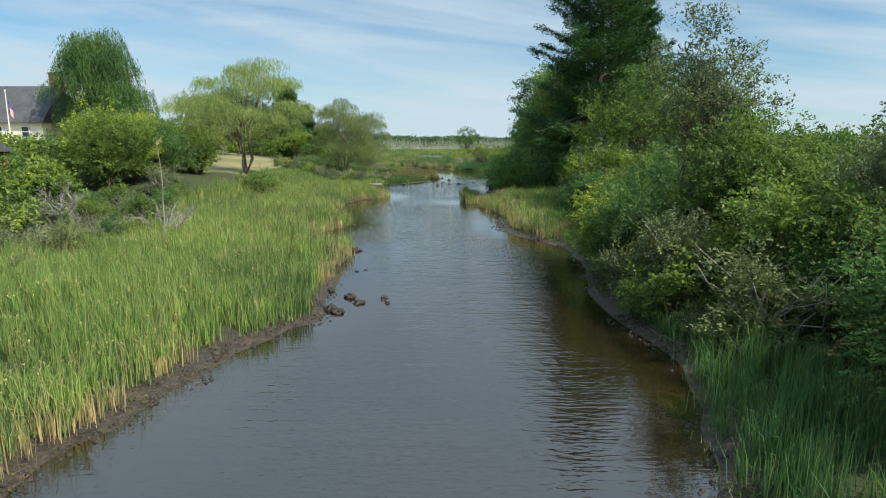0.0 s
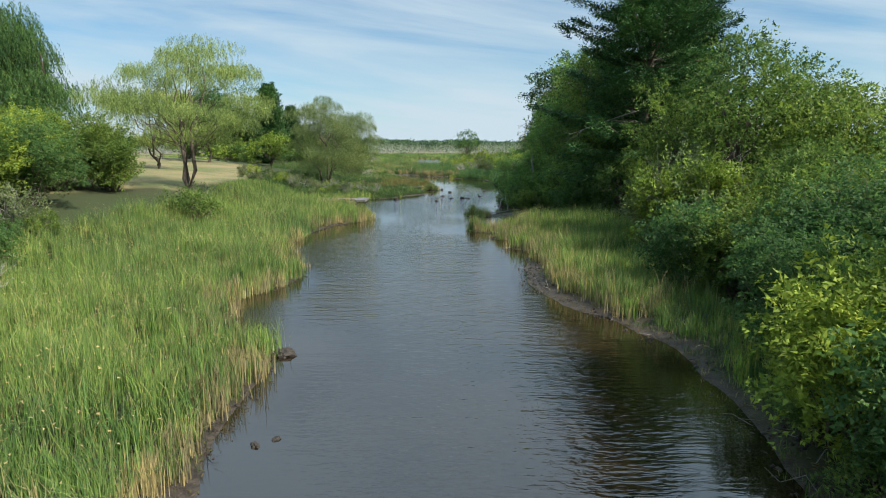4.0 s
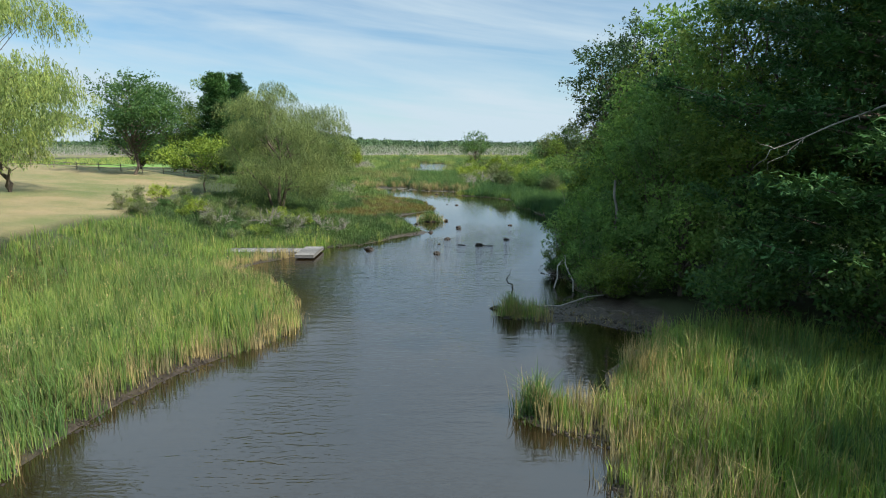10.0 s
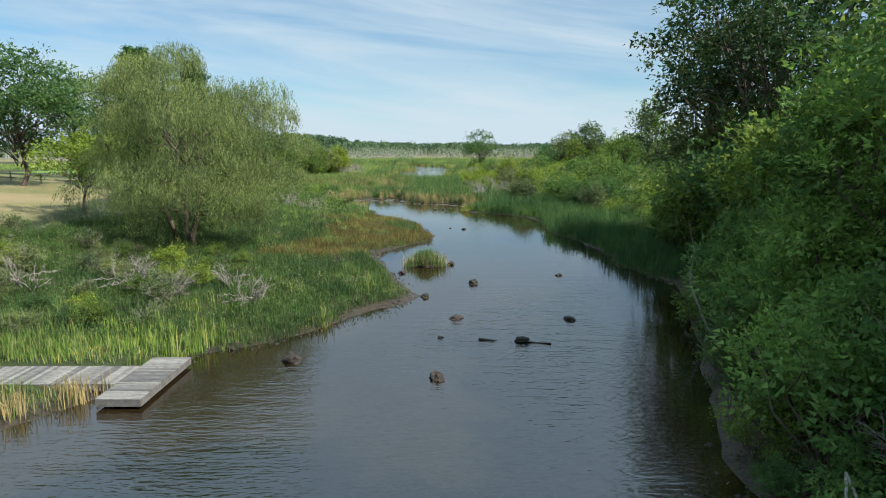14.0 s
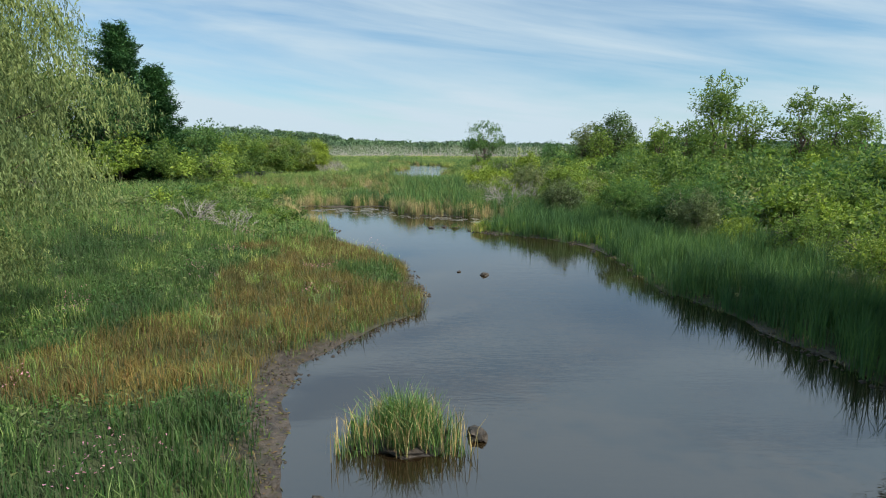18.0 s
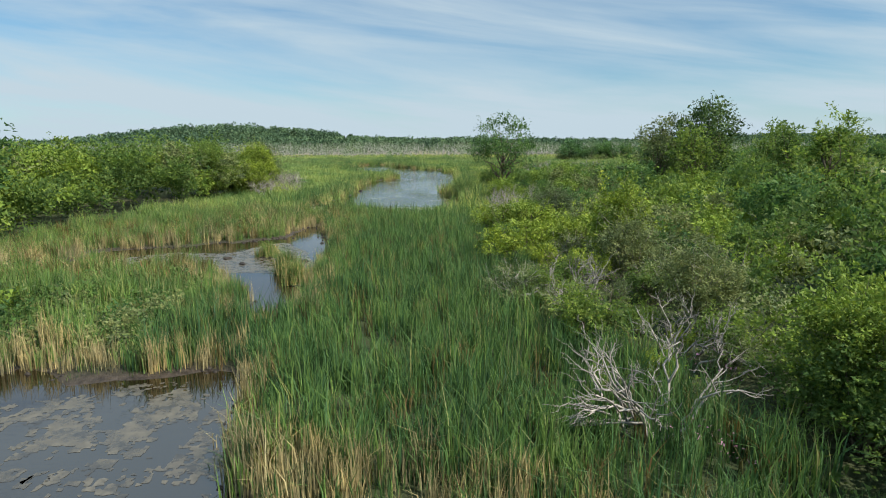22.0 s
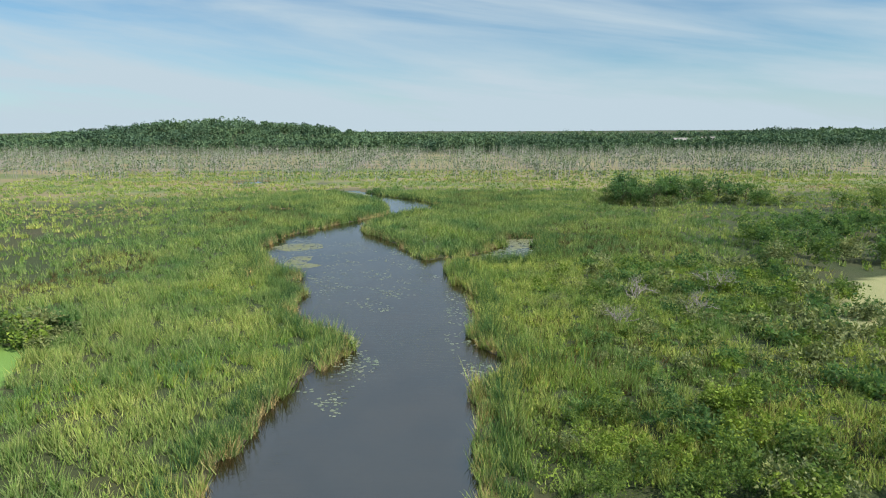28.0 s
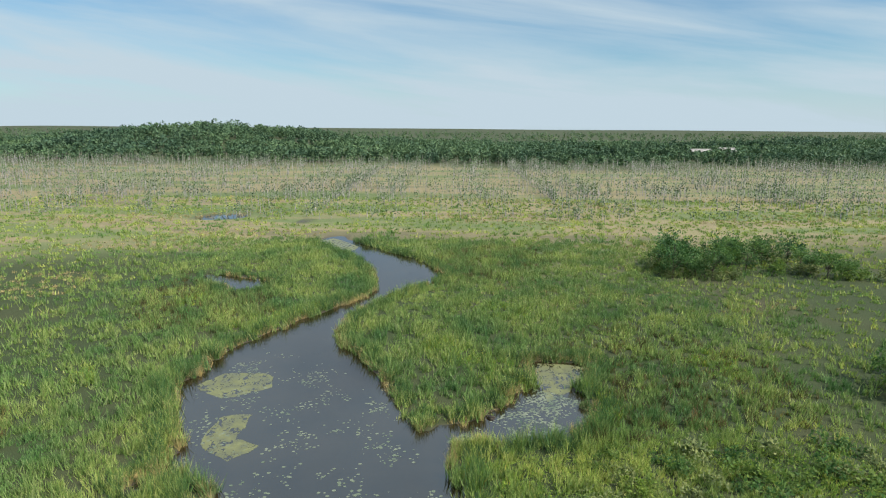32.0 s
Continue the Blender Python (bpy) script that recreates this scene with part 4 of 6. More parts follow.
def thicket(x0, x1, y0, y1, gap, low, high, tones, front=None, near=None):
    """Fills a stretch of bank with bushes. Those that near() picks are bushes of their own; the others join the thicket's leafage."""
    cx, cy = np.meshgrid(np.arange(x0, x1, gap), np.arange(y0, y1, gap))
    cx, cy = cx.ravel() + RNG.normal(size=cx.size) * gap * 0.3, cy.ravel() + RNG.normal(size=cy.size) * gap * 0.3
    ok = (shore_at(cx, cy) > 1.2) & ~((cx < 13) & (cx > 4) & (cy > 204) & (cy < 222))
    if front is not None:
        ok &= front(cx, cy)
    for x, y in zip(cx[ok], cy[ok]):
        tone, h = RNG.choice(4, p=tones), RNG.uniform(low, high)
        if near is not None and near(x, y):
            kinds, full = (SMALL, 2.6) if h < 3.9 else (LARGE, 5.6) if h < 6.6 else (GREAT, 8.4)
            put(kinds[RNG.integers(len(kinds))][tone], x, y, h / full * RNG.uniform(0.9, 1.15), h / full)
        else:
            FILL[tone].append((x, y, h, gap))


def fringe(y0, y1, gap, off, low, high, tones, x0=4.0, x1=14.0):
    """A row of bushes that lean out over the east waterline."""
    for y in np.arange(y0, y1, gap):
        xs = np.linspace(x0, x1, 120)
        x = xs[np.argmax(shore_at(xs, np.full(120, y)) > off)] + RNG.normal() * 0.3
        h = RNG.uniform(low, high)
        put(SMALL[RNG.integers(2)][RNG.choice(4, p=tones)], x, y + RNG.normal() * 0.3, h / 2.6 * RNG.uniform(1.0, 1.25), h / 2.6)


def east_of(ys, xs):
    return lambda x, y: x > np.interp(y, ys, xs)


def west_of(ys, xs):
    return lambda x, y: x < np.interp(y, ys, xs)


EAST = east_of([10, 19, 25, 31, 36, 41, 46, 50, 56, 62, 68, 76, 100, 112, 130, 140, 150, 156, 165, 176, 190, 215, 225, 262, 280], [13, 8.2, 7.9, 8.8, 10.6, 11.4, 11.0, 12.0, 14, 16.5, 15, 10, 14, 16, 16.5, 15.5, 12.5, 9.5, 8.2, 4, 5, 5, 8, 9.5, 12])
fringe(79.5, 106, 1.7, 1.1, 1.2, 2.2, [0.5, 0.4, 0.0, 0.1])
fringe(17.5, 32, 1.5, 1.35, 1.6, 2.7, [0.2, 0.55, 0.05, 0.2])
fringe(19, 33, 2.3, 3.2, 2.4, 4.0, [0.25, 0.45, 0.05, 0.25])
# mostly unseen southward run of the thicket, added to shade the reeds beside it
thicket(12, 26, 1, 18, 3.4, 3.8, 5.6, [0.25, 0.6, 0.05, 0.1], None, lambda x, y: (x < 20) & (y > 8))
thicket(9.6, 14, 17, 44, 2.9, 3.4, 5.2, [0.3, 0.44, 0.08, 0.18], EAST, lambda x, y: True)
thicket(7.6, 17, 17, 64, 2.5, 1.6, 3.4, [0.25, 0.47, 0.06, 0.22], EAST, lambda x, y: True)
thicket(14.4, 36, 17, 44, 3.7, 5.8, 7.9, [0.42, 0.3, 0.1, 0.18], EAST, lambda x, y: x < 22)
thicket(15, 34, 40, 68, 3.7, 4.6, 7.6, [0.46, 0.32, 0.08, 0.14], EAST, lambda x, y: x < 21)
thicket(12, 44, 112, 156, 3.2, 2.0, 5.0, [0.3, 0.15, 0.25, 0.3], EAST, lambda x, y: x < np.interp(y, [112, 130, 156], [19, 21, 15]))
thicket(3, 26, 156, 214, 2.8, 1.6, 4.4, [0.36, 0.08, 0.28, 0.28], EAST, lambda x, y: (x < 12.5) & (y < 202))
thicket(26, 58, 150, 232, 4.4, 3.2, 7.6, [0.45, 0.3, 0.2, 0.05])
thicket(6, 34, 214, 282, 3.5, 1.8, 5.2, [0.42, 0.13, 0.27, 0.18], EAST, lambda x, y: (x < 17) & (y > 226) & (y < 262))
thicket(34, 60, 232, 276, 5.0, 2.4, 6.4, [0.4, 0.4, 0.15, 0.05])
WEST = west_of([20, 30, 38, 50, 60, 75, 82], [-17, -17, -19, -19.5, -24, -33, -36])
thicket(-40, -16, 26, 50, 2.9, 1.8, 3.4, [0.35, 0.15, 0.15, 0.35], WEST, lambda x, y: x > -25)
thicket(-42, -24, 46, 80, 3.6, 5.4, 8.0, [0.56, 0.14, 0.3, 0.0], lambda x, y: (x < np.interp(y, [40, 60, 67, 75, 82], [-25, -25.5, -27, -32, -37])) & (x > -0.56 * y), lambda x, y: (y < 74) & (x > -35))
thicket(-52, -27, 44, 70, 3.6, 1.8, 3.0, [0.5, 0.2, 0.3, 0.0], lambda x, y: x < -0.56 * y)
thicket(-60, -24, 178, 216, 4.0, 4.6, 8.0, [0.42, 0.08, 0.45, 0.05], west_of([178, 185, 200, 216], [-26, -30, -33, -34]))
thicket(-74, -24, 216, 260, 4.2, 7.0, 10.6, [0.42, 0.06, 0.44, 0.08], west_of([216, 228, 240, 255, 262, 276], [-34, -29, -28, -30, -34, -40]), lambda x, y: (x > -37) & (y > 236))
thicket(-27, -11, 98, 114, 2.4, 1.0, 2.1, [0.3, 0.15, 0.1, 0.45], None, lambda x, y: True)
thicket(8.4, 14.5, 79, 104, 2.1, 1.2, 2.6, [0.5, 0.45, 0.0, 0.05], lambda x, y: x > np.interp(y, [79, 88, 94, 104], [8.6, 8.6, 10.8, 13.6]), lambda x, y: True)
thicket(-24, -12, 148, 178, 2.8, 0.8, 1.5, [0.4, 0.2, 0.2, 0.2], None)
thicket(-92, -44, 297, 304, 3.0, 1.6, 3.0, [0.1, 0.2, 0.1, 0.6])
thicket(18, 64, 284, 342, 4.4, 0.8, 2.2, [0.2, 0.25, 0.1, 0.45])

rng = np.random.default_rng(420)
CLUMP = [make_tree("marsh_tree", "dark bushy tree in the marsh clump", 160 + k, 8.5, 7.5, (M_PINE, M_LEAF_DARK, M_LEAF_DARK)[k], 0.05, 14, 0.42, ("oval", "round", "round")[k], group="trees in the marsh") for k in range(3)]
for k in range(27):
    put(CLUMP[k % 3], rng.uniform(58, 112), rng.uniform(430, 450), rng.uniform(0.6, 1.2))
for k in range(22):
    FILL[3 if k % 2 else 0].append((rng.uniform(54, 116), rng.uniform(428, 446), rng.uniform(2, 4), 4.0))
for k in range(26):
    FILL[(1, 3, 0)[k % 3]].append((rng.uniform(64, 120), rng.uniform(338, 352), rng.uniform(3.5, 7.0), 6.0))
for k in range(40):
    FILL[1 if k % 3 else 0].append((rng.uniform(125, 210), rng.uniform(375, 425), rng.uniform(7, 13), 7.0))
for k in range(60):
    x = rng.uniform(66, 180)
    FILL[1 if k % 3 else 0].append((x, 348 + 0.3 * (x - 66) + rng.uniform(0, 18), rng.uniform(4, 8.5), 5.0))


def leafage(places, seed):
    """The joined rest of a thicket: over every stool a few unequal lobes of leafy twigs, finer near the river."""
    r2 = np.random.default_rng(seed)
    q = np.array(places)
    z = ground_at(q[:, 0], q[:, 1])
    w = np.maximum(q[:, 3] * 0.52, q[:, 2] * 0.34)
    away = np.abs(q[:, 0] + 3) + np.maximum(0, q[:, 1] - 300) * 0.3
    pieces = []
    for near, far, leaf in ((0, 17, 0.16), (17, 26, 0.22), (26, 44, 0.32), (44, 999, 0.5)):
        pick = np.nonzero((away >= near) & (away < far))[0]
        if len(pick) == 0:
            continue
        lobes = 6
        off = r2.normal(size=(len(pick), lobes, 3)) * np.array([0.42, 0.42, 0.24])
        ext = np.stack([w, w, q[:, 2] * 0.5], 1)[pick][:, None]
        c = np.stack([q[:, 0], q[:, 1], z + q[:, 2] * 0.52], 1)[pick][:, None] + off * ext
        rad = r2.uniform(0.3, 0.72, (len(pick), lobes)) * np.minimum(w, q[:, 2] * 0.6)[pick][:, None]
        pieces.append(foliage(r2, c.reshape(-1, 3), rad.ravel(), leaf * 2.9, leaf, 1.0, 0.85, fill=0.85))
    v, tr = joined(pieces)
    v[:, 2] = np.maximum(v[:, 2], ground_at(v[:, 0], v[:, 1]) + 0.03)
    return v, tr


for k, (lab, m, _, _) in enumerate(TONES):
    stuff("thicket_leafage", lab + " leafage of the deeper thicket", "thicket", leafage(FILL[k], 170 + k), m)

for x, y, s in [(-17.5, 38, 1.6), (-21, 36, 1.2), (-24, 39, 1.3), (-27, 257, 1.5), (-30, 252, 1.4), (-24, 246, 1.3), (-29, 243, 1.6), (-33, 248, 1.4), (-26, 238, 1.2), (8.6, 212, 1.7), (7.0, 207, 1.5), (10, 216, 1.5), (6.5, 163, 1.2),
                (9.5, 168, 1.2), (7.5, 176, 1.3), (10, 84, 1.0), (9.4, 80, 0.9), (13.5, 43, 1.2), (12.4, 47, 1.1), (-30, 262, 1.5), (-28, 250, 1.3), (-34, 256, 1.2), (-26, 254, 1.4), (-31, 257, 1.6), (-36, 262, 1.5), (-33, 266, 1.3), (-27, 260, 1.2), (-40, 264, 1.4), (30, 318, 1.5), (36, 310, 1.4), (24, 305, 1.2), (44, 322, 1.6), (-9, 101.5, 0.7), (-16, 104, 0.9), (-13.5, 102.5, 0.7), (-19.5, 101.5, 0.8), (-11, 104.5, 0.6), (-22, 104, 0.8), (-19, 146, 0.9), (-15, 143, 0.8)]:
    put(DEAD[RNG.integers(3)], x, y, s)

FRESH = [make_bush("bush", "fresh green leafy bush leaning over the shaded bank", 155 + k, 2.6, 3.0, M_LEAF_FRESH, 17, 0.12, "thicket", 4) for k in range(2)]
for k, (x, y, size) in enumerate([(8.3, 80.6, 0.9), (8.8, 82.6, 1.2), (8.1, 84.6, 0.95), (8.5, 87.0, 1.25), (9.4, 89.6, 1.1), (10.3, 92.4, 1.3), (11.1, 95.4, 1.2), (12.2, 98.2, 1.4), (13.2, 101.2, 1.2), (10.4, 85.2, 1.5), (11.4, 90.6, 1.6)]):
    put(FRESH[k % 2], x, y, size)

# tall bushes at the foot of the lawn
for k, (x, y, size) in enumerate([(-26.2, 66, 0.95), (-29.5, 64, 1.0), (-28.6, 69.5, 1.02), (-32.5, 67, 1.0)]):
    copy_thing(LARGE[k % 2][k // 2], spot(x, y, 70 * k + 20, size, 0.0, size))

# ---------------------------------------------------------------- reeds, grass and herbs


def scatter(x0, x1, y0, y1, density, keep, seed):
    rng = np.random.default_rng(seed)
    n = int((x1 - x0) * (y1 - y0) * density)
    x, y = rng.uniform(x0, x1, n), rng.uniform(y0, y1, n)
    s = shore_at(x, y)
    ok = keep(x, y, s) & (s > -1.6)
    x, y, s = x[ok], y[ok], s[ok]
    return rng, np.stack([x, y, ground_at(x, y) - 0.03], 1), s


def edge_tall(s, base=1.0):
    return base * (0.88 + 0.12 * step(s, 0.4, 1.6))


def mud_at(x, y):
    return -0.25 + np.where(x > 2, 1.2, 0) * step(y, 40, 43) * (1 - step(y, 50, 53)) + np.where(x < 0, 0.8, 0) * step(y, 98, 102) * (1 - step(y, 119, 124)) + 0.75 * np.maximum(0, waves2(x, y, 0.35, 1.0)) + np.where(x < 0, 0.75, 0.3) * (1 - step(y, 26, 40))


def reed_bed(name, label, x0, x1, y0, y1, density, keep, mat, tall, wide, seed, lean=0.22, segs=2):
    rng, pos, s = scatter(x0, x1, y0, y1, density, lambda x, y, s: keep(x, y, s) & (s > mud_at(x, y) + (0.0 if mat is M_DRY or tall < 0.6 else 0.2)), seed)
    fan = 16 if tall > 0.9 else 9
    pos, s = np.repeat(pos[::fan], fan, 0)[: len(pos)], np.repeat(s[::fan], fan)[: len(s)]
    grow = np.repeat(rng.uniform(0.62, 1.16, len(pos) // fan + 1), fan)[: len(pos)]
    pos = pos + rng.normal(size=pos.shape) * np.array([0.15, 0.15, 0.0])
    tuft = 0.8 + 0.25 * waves2(pos[:, 0], pos[:, 1], 1.1, seed) + 0.12 * waves2(pos[:, 0], pos[:, 1], 3.1, seed)
    t = tall * tuft * grow * rng.uniform(0.6, 1.08, len(pos)) * edge_tall(s)
    return stuff(name, label, "reeds", blades(rng, pos, t, wide * rng.uniform(0.7, 1.4, len(pos)), rng.uniform(0.03, lean, len(pos)) + np.where(rng.uniform(size=len(pos)) < 0.12, 0.45, 0.0), 0.4, segs), mat)


WESTBED = lambda x, y, s: (x < 0) & (lawn_mask(x, y) < 0.3)
reed_bed("tussock_grass", "pale straw-green grass heads in the west bed", -22, -4, 2, 84, 31, lambda x, y, s: WESTBED(x, y, s) & (waves2(x, y, 0.33, 3) + 0.5 * waves2(x, y, 1.0, 1) > 0.15), M_MARSH, 1.75, 0.018, 228, 0.55)
reed_bed("rust_grass", "brown seeding grass in the west bed", -22, -4, 30, 84, 28, lambda x, y, s: WESTBED(x, y, s) & (waves2(x, y, 0.45, 6) > 0.3), M_RUST, 1.55, 0.018, 229, 0.55)
reed_bed("reed_bed", "deep-green reed clumps in the west bed", -18, -4, 6, 84, 40, lambda x, y, s: WESTBED(x, y, s) & (s < 6) & (waves2(x, y, 0.6, 9) > 0.25), M_REED_DARK, 1.5, 0.022, 230, 0.4)
rusty = lambda x, y, s: (x < 0) & (y > 114) & (s < 7.5 + 2 * waves2(x, y, 0.5)) & (waves2(x, y, 0.6, 4) > -0.55)
reed_bed("reed_bed", "tall green cattail reeds on the west bank", -22, -4, 2, 84, 112, lambda x, y, s: (x < 0) & (lawn_mask(x, y) < 0.3) , M_REED, 1.65, 0.02, 201, 0.36)
reed_bed("dry_reeds", "straw-coloured dry reeds along the waterline", -14, -4, 2, 92, 124, lambda x, y, s: (x < 0) & (s < 1.2) & (waves2(x, y, 0.4, 2) > -0.3), M_DRY, 1.25, 0.019, 202)
reed_bed("reed_bed", "green reeds beside the wooden dock", -24, -6, 80, 98, 40, lambda x, y, s: (x < -8) & (lawn_mask(x, y) < 0.3) & ~((x > -15) & (y > 88) & (y < 95)), M_REED, 1.2, 0.03, 203)
reed_bed("meadow_herbs", "lush green herbs and grasses on the west bank", -26, -1, 96, 140, 130, lambda x, y, s: (x < 1) & (lawn_mask(x, y) < 0.4) & ~rusty(x, y, s), M_HERB, 0.9, 0.023, 204, 0.45)
reed_bed("rust_grass", "reddish-brown grass tussocks by the water", -13, -1, 112, 142, 155, lambda x, y, s: rusty(x, y, s), M_RUST, 0.85, 0.015, 205, 0.9)
reed_bed("reed_bed", "green reeds along the west shore of the marsh", -34, -8, 138, 182, 40, lambda x, y, s: (x < -6) & (x < np.interp(y, [138, 150, 160, 170], [-5, -8, -13, -6])), M_REED, 1.35, 0.033, 206)
reed_bed("dry_reeds", "straw-coloured dry reed stubble round the side pool", -30, -4, 150, 219, 58, lambda x, y, s: (s < 1.8) & (x < -5) & (waves2(x, y, 0.5, 3) > -0.4), M_DRY, 1.75, 0.026, 207)
reed_bed("reed_bed", "green reeds round the side pool", -34, -4, 176, 219, 42, lambda x, y, s: (s > 0.5) & (s < 14) & (x < -6), M_REED, 2.1, 0.036, 220, 0.4)
reed_bed("dry_reeds", "olive-brown seeding reeds round the side pool", -34, -4, 180, 219, 15, lambda x, y, s: (s > 0.8) & (s < 9) & (x < -6), M_RUST, 2.2, 0.04, 221, 0.6)
reed_bed("dry_reeds", "bleached reed leaves among the green ones", -34, -4, 180, 219, 10, lambda x, y, s: (s > 0.8) & (s < 7) & (x < -6), M_DRY, 2.1, 0.026, 222, 0.6)
reed_bed("dry_reeds", "bleached reed leaves scattered in the west bed", -20, -4, 2, 84, 6, lambda x, y, s: (x < 0) & (s < 7) & (lawn_mask(x, y) < 0.3), M_DRY, 1.6, 0.014, 223, 0.6)
reed_bed("dry_reeds", "bleached reed leaves scattered in the east bed", 3, 18, 40, 78, 14, lambda x, y, s: (x > 2) & (s < 6) & (x < np.interp(y, [40, 44, 50, 60, 68, 74, 78], [11, 12, 14, 17.5, 16, 12, 9])) & ~((y > 73.4) & (x > 4.9)), M_DRY, 1.7, 0.017, 224, 0.6)
reed_bed("tussock_grass", "bright green grass tufts among the rusty tussocks", -14, -1, 112, 142, 40, lambda x, y, s: rusty(x, y, s) & (waves2(x, y, 1.6, 2) > 0.1), M_REED, 0.8, 0.018, 225, 0.7)
reed_bed("tussock_grass", "pale straw tufts among the meadow herbs", -22, -1, 98, 142, 22, lambda x, y, s: (x < 0) & (waves2(x, y, 1.1, 6) > 0.35) & (lawn_mask(x, y) < 0.3), M_MARSH, 0.95, 0.018, 226, 0.7)
reed_bed("reed_bed", "tall dark-green reeds on the east bank", 5, 18, 4, 22, 93, lambda x, y, s: (x > 4) & (x < np.interp(y, [4, 16, 22], [18, 11, 9.6])), M_REED_DARK, 1.8, 0.024, 208, 0.34)
reed_bed("grass_strip", "bright green grass between the mud and the east thicket", 5, 15, 30, 52, 108, lambda x, y, s: (x > 4) & (s > 0.9) & (x < np.interp(y, [30, 36, 41, 46, 52], [9.5, 11.6, 12.4, 12.4, 13])), M_REED, 1.2, 0.02, 231, 0.5)
reed_bed("lime_reeds", "yellow-green grass tufts on the east mud edge", 5, 13, 30, 50, 40, lambda x, y, s: (x > 4) & (s > 0.7) & (s < 3.2) & (waves2(x, y, 0.7, 3) > -0.1), M_REED_LIME, 1.05, 0.021, 232, 0.5)
reed_bed("reed_bed", "green reeds in front of the east thicket", 3, 18, 40, 78, 99, lambda x, y, s: (x > 2) & (x < np.interp(y, [40, 44, 50, 60, 68, 74, 78], [11, 12, 14, 17.5, 16, 12, 9])) & ~((y > 73.4) & (x > 4.9)), M_REED, 1.7, 0.024, 209, 0.34)
reed_bed("dark_reeds", "blue-green reeds along the foot of the bank wood", 6, 18, 46, 74, 53, lambda x, y, s: (s > 4) & (x > np.interp(y, [46, 60, 68, 74], [9.5, 9.5, 9, 8])) & (x < np.interp(y, [46, 50, 60, 68, 74], [12.5, 14, 17.5, 16, 12])), M_REED_DARK, 1.9, 0.022, 233, 0.34)
reed_bed("lime_reeds", "bright yellow-green sedge at the water's edge", 3, 12, 40, 66, 53, lambda x, y, s: (x > 2) & (s < 4) & (waves2(x, y, 0.4) > -0.1), M_REED_LIME, 1.2, 0.03, 210)
reed_bed("dry_reeds", "pale dry reed stalks standing in the shallows", 2, 9, 40, 78, 93, lambda x, y, s: (x > 1) & (s < 1.9) & ~((y > 73.4) & (x > 4.9)), M_DRY, 1.55, 0.022, 211)
reed_bed("reed_bed", "deep-green reeds below the east thicket", 3, 21, 108, 158, 93, lambda x, y, s: (x > 2) & (x < np.interp(y, [108, 112, 140, 150, 158], [17, 17, 20, 16, 11])), M_REED_DARK, 2.2, 0.027, 212, 0.36)
reed_bed("lime_reeds", "bright yellow-green sedge on the mud spit", 2, 12, 140, 157, 108, lambda x, y, s: (x > 0) & (s < 2.0) & (s > 0.7) & (waves2(x, y, 0.7, 2) > -0.2), M_REED_LIME, 1.05, 0.03, 213)
ACROSS = lambda x, y, s: (x > -11) & (x < np.interp(y, [158, 165, 176, 190, 216], [11, 9, 6, 7, 6]))
reed_bed("reed_bed", "dark cattails across the old channel", -13, 12, 158, 216, 42, ACROSS, M_REED_DARK, 2.2, 0.036, 218, 0.4)
reed_bed("dry_reeds", "brown dead leaves among the cattails", -13, 12, 158, 216, 8, ACROSS, M_RUST, 1.9, 0.036, 219, 0.5)
reed_bed("reed_bed", "dense cattails across the old channel", -13, 12, 158, 216, 12, ACROSS, M_REED, 2.35, 0.032, 214, 0.34)
reed_bed("dry_reeds", "pale dry cattail stalks facing the pool", -6, 7, 156, 163, 75, lambda x, y, s: (s < 2.2), M_DRY, 1.9, 0.029, 215)

reed_bed("dock_grass", "rough grass on both sides of the dock", -24, -8, 86, 97, 93, lambda x, y, s: (s > 0.1) & (lawn_mask(x, y) < 0.5) & ((y < 91.5) | (y > 94.0) | (x < -16.6)), M_REED, 0.75, 0.021, 227, 0.5)
reed_bed("edge_grass", "ragged short grass hanging over the mud edge", -18, 15, 4, 172, 40, lambda x, y, s: (s < 1.1) & (waves2(x, y, 0.8, 5) > -0.35), M_HERB, 0.5, 0.021, 216, 0.7)
reed_bed("edge_litter", "dry stalks and litter on the mud edge", -18, 15, 4, 172, 25, lambda x, y, s: (s < 0.9) & (waves2(x, y, 0.7, 8) > -0.2), M_DRY, 0.35, 0.014, 217, 0.9)


def tufted(x, y):
    return 0.55 * waves2(x, y, 1.9, 3) + 0.45 * waves2(x + 3 * np.sin(y * 0.21), y, 0.8, 6) + 0.12


def marsh_tall(x, y):
    return 0.9 + 0.25 * waves2(x, y, 0.12, 1) + 0.2 * waves2(x, y, 0.4, 2) + 0.5 * tufted(x, y)


